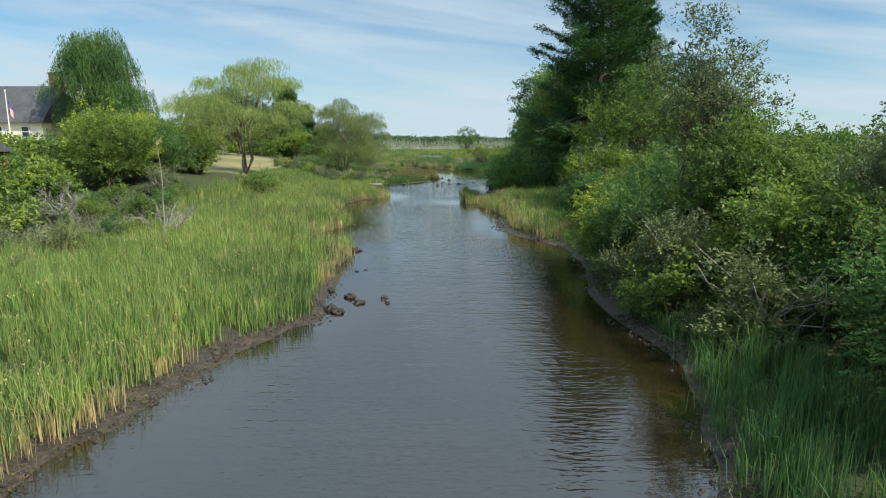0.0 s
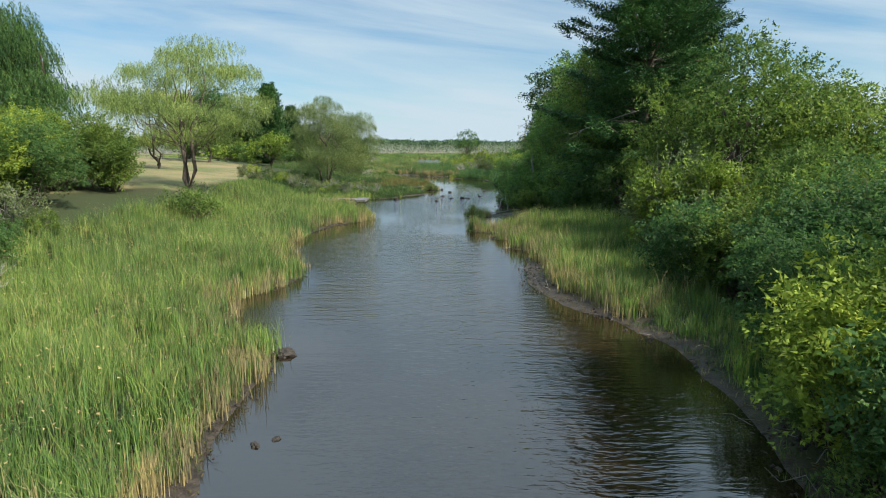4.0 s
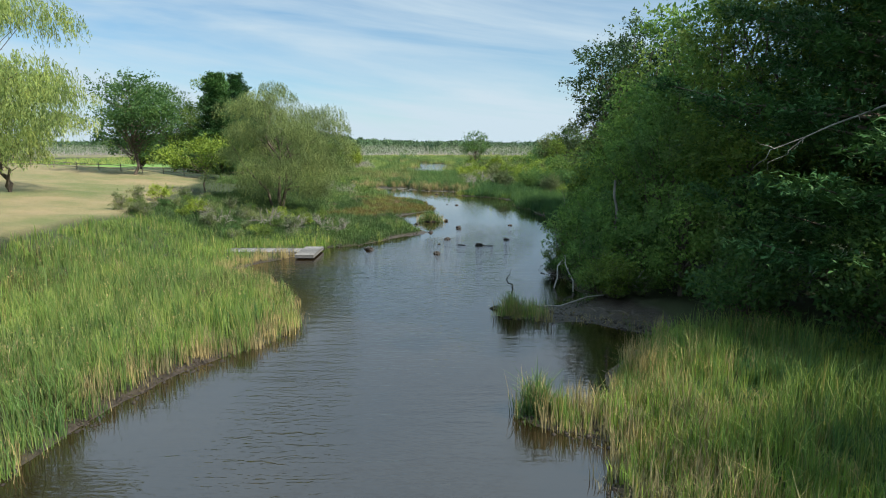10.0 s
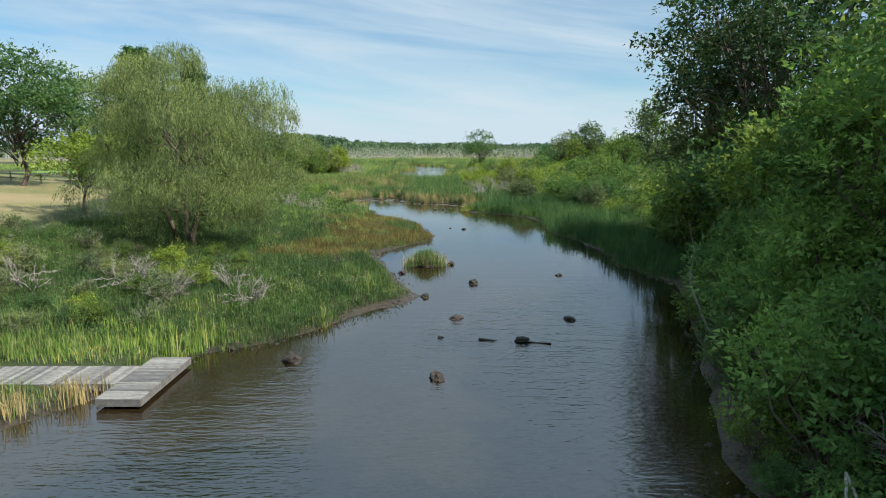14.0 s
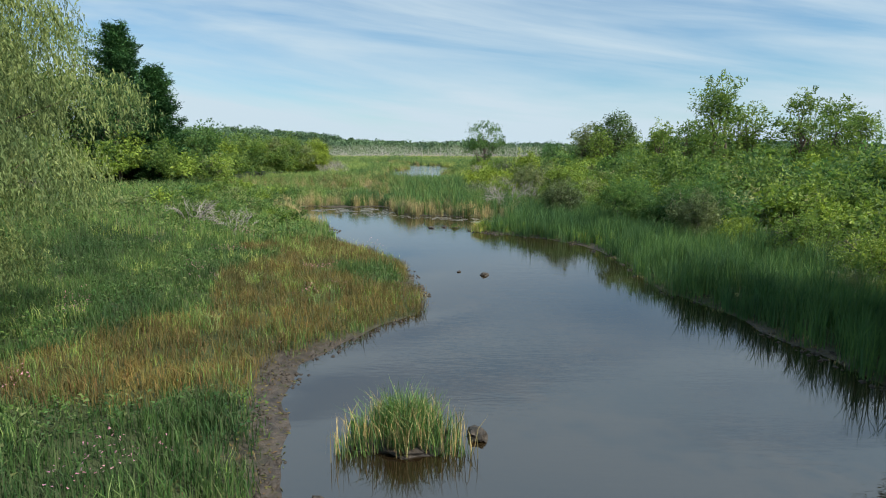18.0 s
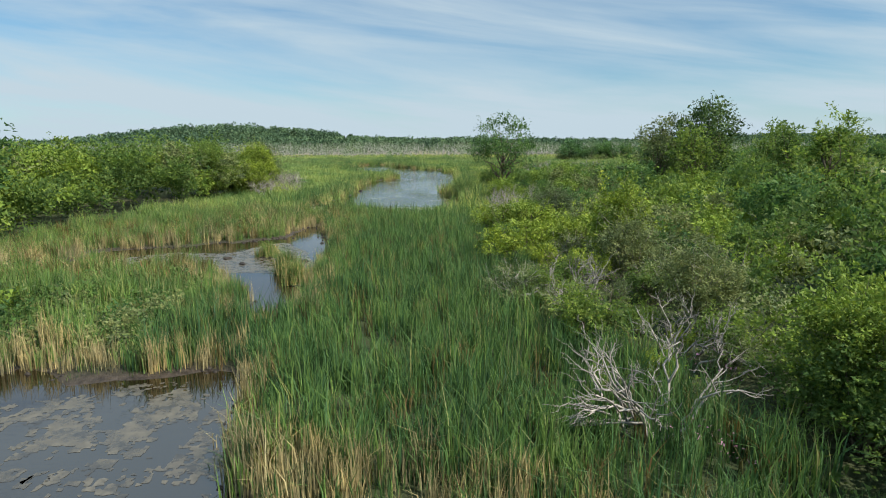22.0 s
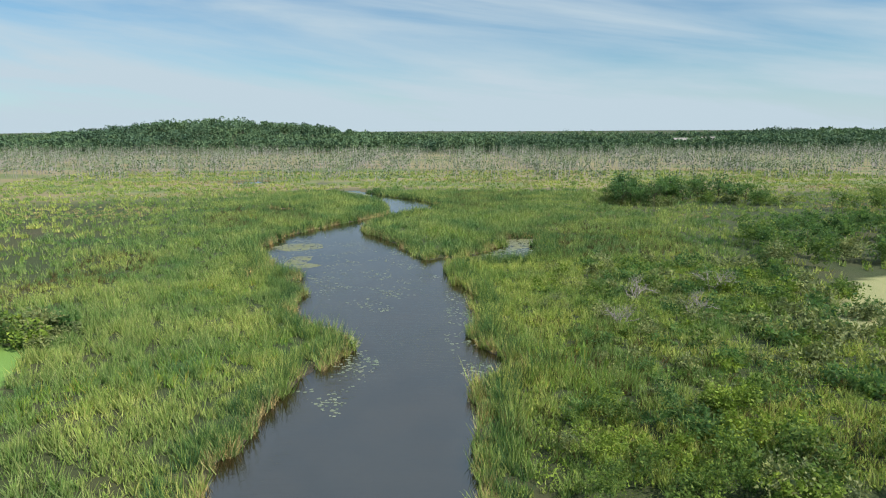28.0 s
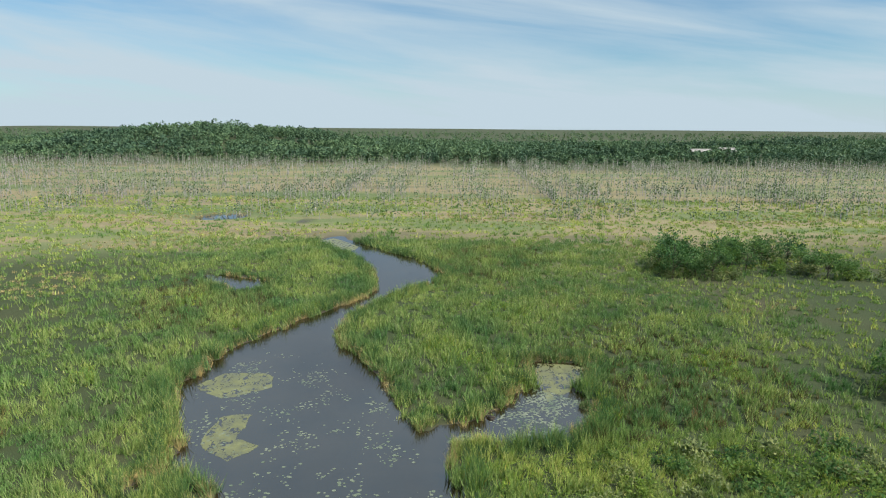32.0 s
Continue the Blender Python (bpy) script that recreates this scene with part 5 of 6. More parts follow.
def marsh(name, label, x0, x1, y0, y1, density, keep, mat, tall, wide, seed):
    rng, pos, s = scatter(x0, x1, y0, y1, density, lambda x, y, s: keep(x, y, s) & (s > -1.5 * np.maximum(0, waves2(x, y, 0.55, 2) + 0.6 * waves2(x, y, 1.4, 1))) & (tufted(x, y) > -0.35 * np.abs(waves2(x, y, 9.0, 1))) & ~in_poly(x, y, HAY) & ~in_poly(x, y, LIME), seed)
    fan = 10
    pos, s = np.repeat(pos[::fan], fan, 0)[: len(pos)], np.repeat(s[::fan], fan)[: len(s)]
    pos = pos + rng.normal(size=pos.shape) * np.array([1.0, 1.0, 0.0]) * (0.1 + 1.1 * wide)
    t = tall * np.repeat(rng.uniform(0.7, 1.15, len(pos) // fan + 1), fan)[: len(pos)] * marsh_tall(pos[:, 0], pos[:, 1]) * rng.uniform(0.6, 1.15, len(pos)) * (1 + 0.5 * (1 - step(s, 1, 5)))
    return stuff(name, label, "marsh grass", blades(rng, pos, t, wide, rng.uniform(0.15, 0.65, len(pos)), 0.5, 1), mat)


def fade(seed, reach):
    """Grass thins out with the distance from the river."""
    r2 = np.random.default_rng(seed)
    return lambda x, y, s: r2.uniform(size=len(x)) < np.exp(-(np.maximum(np.abs(x + 8) - 30, 0) / reach) ** 2)


soft1, soft2, soft3 = fade(1, 28), fade(2, 40), fade(3, 60)
marsh("marsh_grass", "dense green cattail marsh on the west shore", -80, 0, 212, 350, 30, lambda x, y, s: (x < 5) & soft1(x, y, s) & ((y > 262) | (x > -34)) & (s > -1), M_MARSH, 1.5, 0.11, 301)
marsh("marsh_grass", "dense green cattail marsh on the east shore", 0, 70, 204, 350, 30, lambda x, y, s: (x > 0) & soft1(x, y, s) & ((y > 268) | (s < 6) | ((x < 14) & (y < 228))) & (s > -1), M_MARSH, 1.4, 0.11, 302)
marsh("marsh_grass", "green cattail marsh round the upper bends", -120, 120, 350, 480, 15, lambda x, y, s: soft2(x, y, s) & (s > -1), M_MARSH, 1.6, 0.17, 303)
marsh("dry_reeds", "pale dry reed fringe along the pond shore", -60, 40, 214, 440, 40, lambda x, y, s: (s < 1.2) & (waves2(x, y, 0.3, 4) > -0.25), M_DRY, 1.1, 0.06, 304)
marsh("dark_reeds", "dark-green reed fringe along the pond shore", -60, 40, 214, 480, 26, lambda x, y, s: (s > 0.3) & (s < 3.5), M_REED_DARK, 1.7, 0.08, 305)
marsh("marsh_grass", "open sedge marsh running back from the river", -220, 230, 300, 600, 1.5, lambda x, y, s: (s > 8) & ((y > 480) | ~soft3(x, y, s)), M_MARSH, 1.2, 0.35, 306)
marsh("sedge_tufts", "straw-coloured sedge patches in the open marsh", -200, 220, 400, 620, 1.6, lambda x, y, s: waves2(x, y * 2.2, 0.045, 3) > 0.35, M_DRY, 0.8, 0.22, 307)
marsh("rust_grass", "olive-brown grass patches in the marsh", -70, 70, 270, 470, 5, lambda x, y, s: (waves2(x, y, 0.07, 5) > 0.35) & (s > 2), M_RUST, 1.5, 0.14, 308)
marsh("lime_reeds", "bright green sedge patches in the marsh", -60, 50, 270, 420, 14, lambda x, y, s: (waves2(x, y, 0.16, 9) > 0.55) & (s > 0.8) & (s < 30), M_REED_LIME, 1.25, 0.12, 309)

# clods of mud and fallen leaves along the waterline


def clods(label, x0, x1, y0, y1, density, keep, low, high, seed):
    rng, pos, s = scatter(x0, x1, y0, y1, density, lambda x, y, s: keep(x, y, s) & (waves2(x, y, 2.3, 1) + waves2(x, y, 0.6, 3) > -0.3), seed)
    n = len(pos)
    pos[:, 2] = np.maximum(pos[:, 2], -0.04) + 0.02
    r = rng.uniform(low, high, (n, 1)) ** 1.0
    axes = np.array([(1, 0, 0), (-1, 0, 0), (0, 1, 0), (0, -1, 0), (0, 0, 0.7), (0, 0, -0.5)], float)
    turn = rng.uniform(0, 6.283, n)
    c, d = np.cos(turn)[:, None], np.sin(turn)[:, None]
    a = axes[None] * rng.uniform(0.55, 1.45, (n, 6, 1)) * r[:, :, None]
    v = np.stack([a[:, :, 0] * c - a[:, :, 1] * d, a[:, :, 0] * d + a[:, :, 1] * c, a[:, :, 2]], 2) + pos[:, None]
    k = np.arange(n)[:, None] * 6
    faces = [k + f for f in ([0, 2, 4], [2, 1, 4], [1, 3, 4], [3, 0, 4], [2, 0, 5], [1, 2, 5], [3, 1, 5], [0, 3, 5])]
    return stuff("mud_clods", label, "mud", (v.reshape(-1, 3), np.concatenate(faces)), M_MUDROCK)


clods("dark wet clods of mud along the waterline", -18, 15, 8, 160, 20, lambda x, y, s: (s > -0.35) & (s < 1.1), 0.02, 0.12, 340)
clods("dark wet clods of mud round the pool heads", -24, 8, 146, 222, 6, lambda x, y, s: (s > -0.5) & (s < 0.5), 0.05, 0.17, 341)
lit, pos, s = scatter(-18, 15, 8, 160, 34, lambda x, y, s: (s > 0.05) & (s < 2.1), 342)
stuff("leaf_litter", "brown fallen leaves and reed scraps on the mud", "leaf litter", leaves(lit, pos + np.array([0, 0, 0.05]), 0.11, flat=0.85, narrow=0.4), M_RUST)
stuff("dead_twigs", "grey twigs strewn on the mud below the bushes", "twigs", joined([tube(*limb(lit, q, q + lit.normal(size=3) * np.array([0.5, 0.5, 0.08]) + np.array([0, 0, 0.12]), 0.014, 0.006, 0.2, 4), 3) for q in pos[(pos[:, 0] > 2) & (pos[:, 1] < 104)][:260]]), M_DEADWOOD)

# broad-leaved herbs and flowers in the meadow


def herb_layer(name, label, category, x0, x1, y0, y1, density, keep, mat, low, high, size, seed):
    rng, pos, s = scatter(x0, x1, y0, y1, density, keep, seed)
    pos[:, 2] += rng.uniform(low, high, len(pos)) * (0.75 + 0.35 * waves2(pos[:, 0], pos[:, 1], 1.3, seed))
    return stuff(name, label, category, leaves(rng, pos, size, flat=0.3, narrow=0.5), mat)


meadow = lambda x, y, s: (x < 1) & (lawn_mask(x, y) < 0.4) & (s > 0.5) & ~rusty(x, y, s)
herb_layer("meadow_leaves", "low leafy weeds on the west bank", "herbs", -26, 0, 96, 142, 45, lambda x, y, s: meadow(x, y, s) & (waves2(x, y, 0.5, 1) > -0.3), M_HERB, 0.2, 0.8, 0.11, 320)
herb_layer("meadow_leaves", "dark low leaves on the west bank", "herbs", -26, 0, 100, 142, 30, lambda x, y, s: meadow(x, y, s) & (waves2(x, y, 0.4, 4) > 0.0), M_LEAF_DARK, 0.15, 0.7, 0.11, 321)
herb_layer("grey_weeds", "dull grey-green seed heads on the west bank", "herbs", -24, -4, 104, 146, 10, lambda x, y, s: meadow(x, y, s) & (waves2(x, y, 0.55, 2) > 0.35), M_LEAF_GREY, 0.5, 1.0, 0.12, 322)
herb_layer("loosestrife", "purple loosestrife flower spikes in the meadow", "flowers", -18, -2, 104, 142, 40, lambda x, y, s: (x < 0) & (s > 0.6) & (waves2(x, y, 0.9, 7) > 0.82), M_PURPLE, 0.75, 1.1, 0.055, 323)
herb_layer("loosestrife", "purple loosestrife among the scrub", "flowers", 4, 12, 156, 226, 14, lambda x, y, s: (waves2(x, y, 0.9, 7) > 0.75) & (s > 1), M_PURPLE, 1.2, 1.7, 0.1, 324)
herb_layer("reed_heads", "pale seed heads over the west reed bed", "reeds", -22, -5, 4, 84, 9, lambda x, y, s: (x < 0) & (lawn_mask(x, y) < 0.3) & (s > 1), M_DRY, 1.3, 1.7, 0.07, 325)
herb_layer("scrub_leaves", "low leafy scrub on the west marsh", "herbs", -34, -9, 140, 214, 26, lambda x, y, s: (x < -8) & (s > 1.5), M_HERB, 0.3, 1.2, 0.2, 326)
herb_layer("scrub_leaves", "low leafy scrub under the east thicket", "herbs", 5, 30, 150, 284, 16, lambda x, y, s: (s > 1.0) & (x > np.interp(y, [150, 156, 165, 176, 215, 225, 262], [13, 10, 8, 5, 5, 7, 9])), M_LEAF, 0.1, 0.7, 0.17, 329)
herb_layer("scrub_leaves", "low bright weeds on the east marsh", "herbs", 6, 56, 268, 345, 9, lambda x, y, s: (s > 4) & (waves2(x, y, 0.15, 3) > -0.1) & ~in_poly(x, y, HAY), M_LEAF_LIME, 0.3, 1.0, 0.32, 328)

# ---------------------------------------------------------------- swamp of dead trees and the far woods
rng = np.random.default_rng(401)


def dead_belt(n):
    x = rng.uniform(-520, 620, n)
    x = x + 9 * np.sin(x * 0.05) + 4 * np.sin(x * 0.17 + 1)
    y = np.where(rng.uniform(size=n) < 0.75, rng.uniform(580, 860, n), rng.uniform(520, 640, n)) + 0.06 * np.abs(x)
    h = rng.uniform(5, 12, n) * np.interp(y, [520, 600, 700], [0.55, 0.8, 1.0])
    pos = np.stack([x, y, ground_at(x, y) - 0.2], 1)
    a = rng.uniform(0, 6.283, n)
    r = np.stack([np.cos(a), np.sin(a), 0 * a], 1) * (0.10 + 0.012 * h)[:, None]
    q = np.stack([-r[:, 1], r[:, 0], r[:, 2]], 1)
    top = pos + np.stack([rng.normal(size=n) * 0.3, rng.normal(size=n) * 0.3, h], 1)
    v = np.stack([pos + r, pos - r * 0.5 + q, pos - r * 0.5 - q, top], 1).reshape(-1, 3)
    k = np.arange(n)[:, None] * 4
    trunks = (v, np.concatenate([k + [0, 1, 3], k + [1, 2, 3], k + [2, 0, 3]]))
    m = 11
    u = rng.uniform(0.35, 1, (n * m, 1))
    tips = np.repeat(pos, m, 0) * (1 - u) + np.repeat(top, m, 0) * u + rng.normal(size=(n * m, 3)) * np.array([0.9, 0.9, 0.4])
    return trunks, leaves(rng, tips, 1.0, 0.2, narrow=0.5), pos


tr, lv, _ = dead_belt(9000)
stuff("swamp_snags", "belt of grey dead tree trunks in the swamp", "dead trees", tr, M_SNAGFAR)
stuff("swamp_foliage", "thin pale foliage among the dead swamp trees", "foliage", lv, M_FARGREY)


def far_wood(n, x0, x1, y0, y1, tall, seed, sprays=70):
    r2 = np.random.default_rng(seed)
    x, y = r2.uniform(x0, x1, n), r2.uniform(y0, y1, n)
    h = r2.uniform(0.72, 1.08, n) * tall * (1 + 0.3 * waves2(x, y, 0.016, seed) + 0.2 * waves2(x, y, 0.05, seed))
    z = ground_at(x, y)
    c = np.stack([x, y, z + h * 0.55], 1)
    d = r2.normal(size=(n, sprays, 3))
    d /= np.linalg.norm(d, axis=2)[:, :, None]
    rad = np.stack([h * 0.36, h * 0.36, h * 0.47], 1)[:, None]
    p = (c[:, None] + d * rad * r2.uniform(0.75, 1.05, (n, sprays, 1))).reshape(-1, 3)
    return leaves(r2, p, 2.5, narrow=0.8)


stuff("far_woods", "dark-green woods on the hill behind the swamp", "woods", far_wood(1900, -720, 60, 880, 1250, 14, 411), M_FAR_HAZED)
stuff("far_woods", "dark-green woods east of the swamp", "woods", far_wood(1900, 40, 900, 880, 1250, 12.5, 412), M_FAR_HAZED)
stuff("far_woods", "wooded ridge along the horizon", "woods", far_wood(2200, -2200, 2400, 1300, 2600, 13, 413, 36), M_FAR_HAZED)

# ---------------------------------------------------------------- dock
dock = thing("dock", "weathered grey plank dock floating in an L shape by the bank", "dock")
for name, x0, x1, y0, y1, along in (("platform", -10.45, -9.1, 90.8, 94.4, "x"), ("gangway", -16.2, -10.48, 91.95, 93.55, "y")):
    bm = bmesh.new()
    for x in (x0 + 0.03, x1 - 0.03):
        box(bm, x, (y0 + y1) / 2, 0.20, 0.05, y1 - y0, 0.2)
    for y in (y0 + 0.03, y1 - 0.03):
        box(bm, (x0 + x1) / 2, y, 0.20, x1 - x0 - 0.12, 0.05, 0.2)
    section = part(name, (bm, M_PLANK), dock)
    length, wide = (y1 - y0, x1 - x0) if along == "x" else (x1 - x0, y1 - y0)
    n = int(length / 0.145)
    bm = bmesh.new()
    box(bm, 0, 0, 0, wide if along == "x" else 0.137, 0.137 if along == "x" else wide, 0.035, 0, 0.004)
    me = bpy.data.meshes.new("plank")
    bm.to_mesh(me)
    bm.free()
    me.materials.append(M_PLANK)
    for k in range(n):
        u = (k + 0.5) / n * length
        p = part("plank", me, section)
        p.location = ((x0 + x1) / 2, y0 + u, 0.325) if along == "x" else (x0 + u, (y0 + y1) / 2, 0.325)
        p.rotation_euler = (RNG.normal() * 0.006, RNG.normal() * 0.006, RNG.normal() * 0.006)

# ---------------------------------------------------------------- mud lumps, stones and drift wood in the stream


def make_lump(name, label, seed, size, flat=0.5, mat=None):
    """A lump of mud and stone: an icosphere roughened at two scales."""
    bm = bmesh.new()
    bmesh.ops.create_icosphere(bm, subdivisions=3, radius=1)
    for v in bm.verts:
        n = noise.noise(v.co * 1.6 + Vector((seed, 0, 0))) * 0.5 + noise.noise(v.co * 4.5 + Vector((0, seed, 0))) * 0.22
        v.co *= 1 + n
        v.co.z *= flat
    bmesh.ops.scale(bm, vec=(size, size * 0.7, size), verts=bm.verts)
    me = bpy.data.meshes.new(name)
    bm.to_mesh(me)
    bm.free()
    me.materials.append(mat or M_MUDROCK)
    return tagged(new(name, me), label, "rock", "lumps in the stream")


for k, (x, y, s) in enumerate([(-3.84, 24.9, 0.32), (-2.4, 24.75, 0.22), (-2.2, 24.0, 0.16), (-3.35, 23.95, 0.26), (-4.37, 23.0, 0.38), (-4.0, 22.6, 0.3), (-4.9, 26.1, 0.25), (-5.2, 36.3, 0.4), (-3.9, 30.5, 0.12), (-4.3, 30.2, 0.14),
                               (2.75, 77.7, 0.34), (-0.42, 93.2, 0.36), (1.57, 107.6, 0.42), (5.5, 100.2, 0.3), (0.4, 100.4, 0.3), (-0.3, 97.6, 0.13), (6.9, 109.8, 0.24), (1.9, 131.3, 0.28), (0.6, 132.1, 0.14), (-5.7, 95.0, 0.45), (-8.3, 96.5, 0.4),
                               (0.35, 113.4, 0.35), (-1.1, 104.5, 0.3), (-2.7, 110.6, 0.3), (-1.5, 128.2, 0.35), (-1.7, 126.3, 0.3), (-4.5, 135.6, 0.36), (-1.1, 150.3, 0.3), (0.0, 150.8, 0.26), (-11.2, 182.4, 0.4), (-9.2, 190.5, 0.35), (-15.2, 191.6, 0.35), (-13.4, 189.5, 0.3),
                               (-14.1, 257.5, 0.4), (3.4, 266, 0.6), (3.9, 262, 0.4), (5.2, 309, 0.4), (4.9, 313, 0.5), (4.7, 318, 0.4), (6.6, 352.3, 0.8), (-11.3, 398, 0.7), (-17.5, 405.5, 0.6), (2.2, 338, 0.6)]):
    lump = make_lump("stone" if k < 10 else "mud_lump", "dark wet stone in the shallows" if k < 10 else "dark mud lump breaking the water surface", k + 1, s)
    lump.matrix_basis = pose(x, y, 0.0, 0, 0, RNG.uniform(0, 360))

log = thing("driftwood", "dark waterlogged branch lying across the stream with a mud lump", "log", at=(0, 0, 0))
rng = np.random.default_rng(500)
part("branch", mesh_of("branch", *tube(*limb(rng, (1.25, 97.35, 0.02), (4.05, 96.75, 0.03), 0.06, 0.03, 0.06, 7), 7), M_MUDROCK, True), log)
knot = make_lump("knot", "", 77, 0.26)
knot.parent, knot.location = log, (2.95, 97.1, 0.08)
for key in ("label", "category", "group"):
    if key in knot:
        del knot[key]


def branch_piece(name, label, pts, r0, r1, mat, forks=3, seed=0):
    rng = np.random.default_rng(seed)
    pts = np.array(pts, float)
    ob = thing(name, label, "fallen branch")
    main = np.concatenate([pts[:-1] + (pts[1:] - pts[:-1]) * u for u in (0, 0.5)], 1).reshape(-1, 3)
    main = np.vstack([main, pts[-1:]])
    main[1:-1] += rng.normal(size=(len(main) - 2, 3)) * 0.05
    part("stem", mesh_of("stem", *tube(main, np.linspace(r0, r1, len(main)), 7), mat, True), ob)
    for _ in range(forks):
        a = main[rng.integers(len(main) // 2, len(main))]
        w = pts[-1] - pts[0]
        w = w / np.linalg.norm(w) + rng.normal(size=3) * 0.5
        part("twig", mesh_of("twig", *tube(*limb(rng, a, a + w * rng.uniform(0.3, 0.9), r1, r1 * 0.3, 0.15, 5), 5), mat, True), ob)
    return ob


branch_piece("fallen_branch", "pale bare branch lying on the mud bank", [(4.6, 77.4, 0.2), (5.8, 77.3, 0.22), (7.3, 78.6, 0.35), (9.2, 79.3, 0.5)], 0.06, 0.025, M_DEADWOOD, 3, 1)
branch_piece("leaning_branch", "bare forked branch leaning from the bank into the mud", [(6.3, 82.0, 0.05), (6.9, 83.6, 0.9), (7.4, 84.6, 1.5)], 0.045, 0.03, M_DEADWOOD, 1, 2)
branch_piece("leaning_branch", "bare forked branch leaning from the bank into the mud", [(7.2, 81.2, 0.05), (7.3, 83.0, 0.8), (7.4, 84.6, 1.5)], 0.045, 0.03, M_DEADWOOD, 1, 3)
branch_piece("water_snag", "black twisted snag standing in the water", [(4.0, 81.7, -0.2), (3.9, 81.9, 0.3), (3.6, 82.0, 0.5), (3.9, 82.2, 1.1)], 0.05, 0.02, M_MUDROCK, 0, 4)
branch_piece("bare_tree", "pale broken tree trunk standing in the bank wood", [(10.6, 85, 0.2), (10.5, 85, 2.0), (10.4, 85, 4.2), (10.3, 85, 5.9)], 0.11, 0.07, M_DEADWOOD, 0, 5)
branch_piece("dead_limb", "bare grey forked limb leaning over the water", [(10.4, 97.0, 0.4), (9.9, 97.3, 1.6), (9.7, 97.6, 2.3), (9.9, 97.8, 3.3)], 0.06, 0.025, M_DEADWOOD, 3, 6)
branch_piece("long_limb", "long pale dead limb among the dark pine boughs", [(17.6, 71.5, 9.9), (15.4, 70.6, 9.3), (13.4, 70.0, 8.6), (11.2, 69.6, 7.8)], 0.06, 0.015, M_DEADWOOD, 6, 7)
branch_piece("dead_sapling", "slender pale dead sapling standing in the shrubs", [(-16.0, 34.6, 0.2), (-15.95, 34.6, 2.2), (-16.1, 34.7, 4.0), (-16.2, 34.8, 6.4)], 0.05, 0.012, M_DEADWOOD, 6, 8)

# ---------------------------------------------------------------- floating weed
def weed_patch(name, label, outline, mat, seed, grain=0.0, z=0.006):
    """A thin floating sheet; with grain it breaks up into many small rafts."""
    rng = np.random.default_rng(seed)
    pts = rounded(outline, 5, 0.5, seed)
    lo, hi = pts.min(0), pts.max(0)
    cell = max(0.12, float((hi - lo).max()) / 150)
    xs, ys = np.arange(lo[0], hi[0], cell), np.arange(lo[1], hi[1], cell)
    X, Y = np.meshgrid(xs, ys)
    X, Y = X + rng.normal(size=X.shape) * cell * 0.22, Y + rng.normal(size=X.shape) * cell * 0.22
    cx, cy = (X[:-1, :-1] + X[1:, 1:]) / 2, (Y[:-1, :-1] + Y[1:, 1:]) / 2
    inside = in_poly(cx.ravel(), cy.ravel(), [tuple(q) for q in pts]).reshape(cx.shape)
    if grain:
        f = np.array([noise.noise(Vector((a * 0.8, b * 0.6, seed))) + 0.8 * noise.noise(Vector((a * 2.6, b * 1.9, seed))) + 0.5 * noise.noise(Vector((a * 7.0, b * 5.0, seed))) for a, b in zip(cx.ravel(), cy.ravel())]).reshape(cx.shape)
        inside &= f > grain
    iy, ix = np.nonzero(inside)
    w = X.shape[1]
    q = np.stack([iy * w + ix, iy * w + ix + 1, (iy + 1) * w + ix + 1, (iy + 1) * w + ix], 1)
    return stuff(name, label, "water weed", (np.stack([X.ravel(), Y.ravel(), np.full(X.size, z)], 1), q), mat)


weed_patch("duckweed", "smooth yellow-green duckweed sheet held behind the reeds", [(-21, 220), (-21.4, 225), (-16.5, 229.5), (-14, 230), (-4.8, 228.6), (4.2, 227.4), (5.4, 226.5), (2.8, 221), (-1, 216.4), (-6, 216.5), (-12, 219)], M_WEED, 1, -0.8)
weed_patch("pond_scum", "pale grey scum on the shallow side pool", [(-25, 190.5), (-20, 194.5), (-16, 193.8), (-13, 199), (-9.6, 194), (-8.6, 187), (-13, 186.5), (-18, 187.2), (-25, 185)], M_SCUM, 2, -0.5)
weed_patch("pond_scum", "pale silt and scum at the head of the pool", [(-7.5, 168), (-12, 167), (-14.5, 165), (-12, 162.5), (-8, 161.4), (-5, 160.4), (-5.2, 164)], M_SCUM, 3, 0.02)
weed_patch("pond_scum", "pale scum and leaves along the reed front", [(-3.5, 159.4), (5, 157.2), (6.2, 153.4), (3.8, 152.6), (2, 155), (-4, 157.6), (-9, 159.5), (-10, 162)], M_SCUM, 4, 0.06)
weed_patch("duckweed", "yellow-green duckweed raft by the pond shore", [(-38.5, 361), (-36, 366), (-29, 366), (-27, 361), (-33, 357)], M_WEED, 5, -0.35)
weed_patch("duckweed", "yellow-green duckweed raft by the pond shore", [(-31, 344), (-31, 351), (-27, 352), (-27, 346), (-23.5, 344), (-26, 340.5)], M_WEED, 6, -0.35)
weed_patch("duckweed", "yellow-green duckweed filling the side bay", [(15, 365), (16, 372), (25.5, 370.2), (20, 362), (15.5, 357)], M_WEED, 7, -0.3)
weed_patch("duckweed", "yellow-green duckweed in the upper bend", [(-47, 475), (-41, 484), (-30, 470), (-33, 461)], M_WEED, 8, -0.4)
weed_patch("duckweed", "yellow-green duckweed along the west shore", [(-18, 305.4), (-12.5, 301.2), (-10, 298.6), (-9.4, 300), (-12, 304), (-17.5, 308)], M_WEED, 9, -0.25)


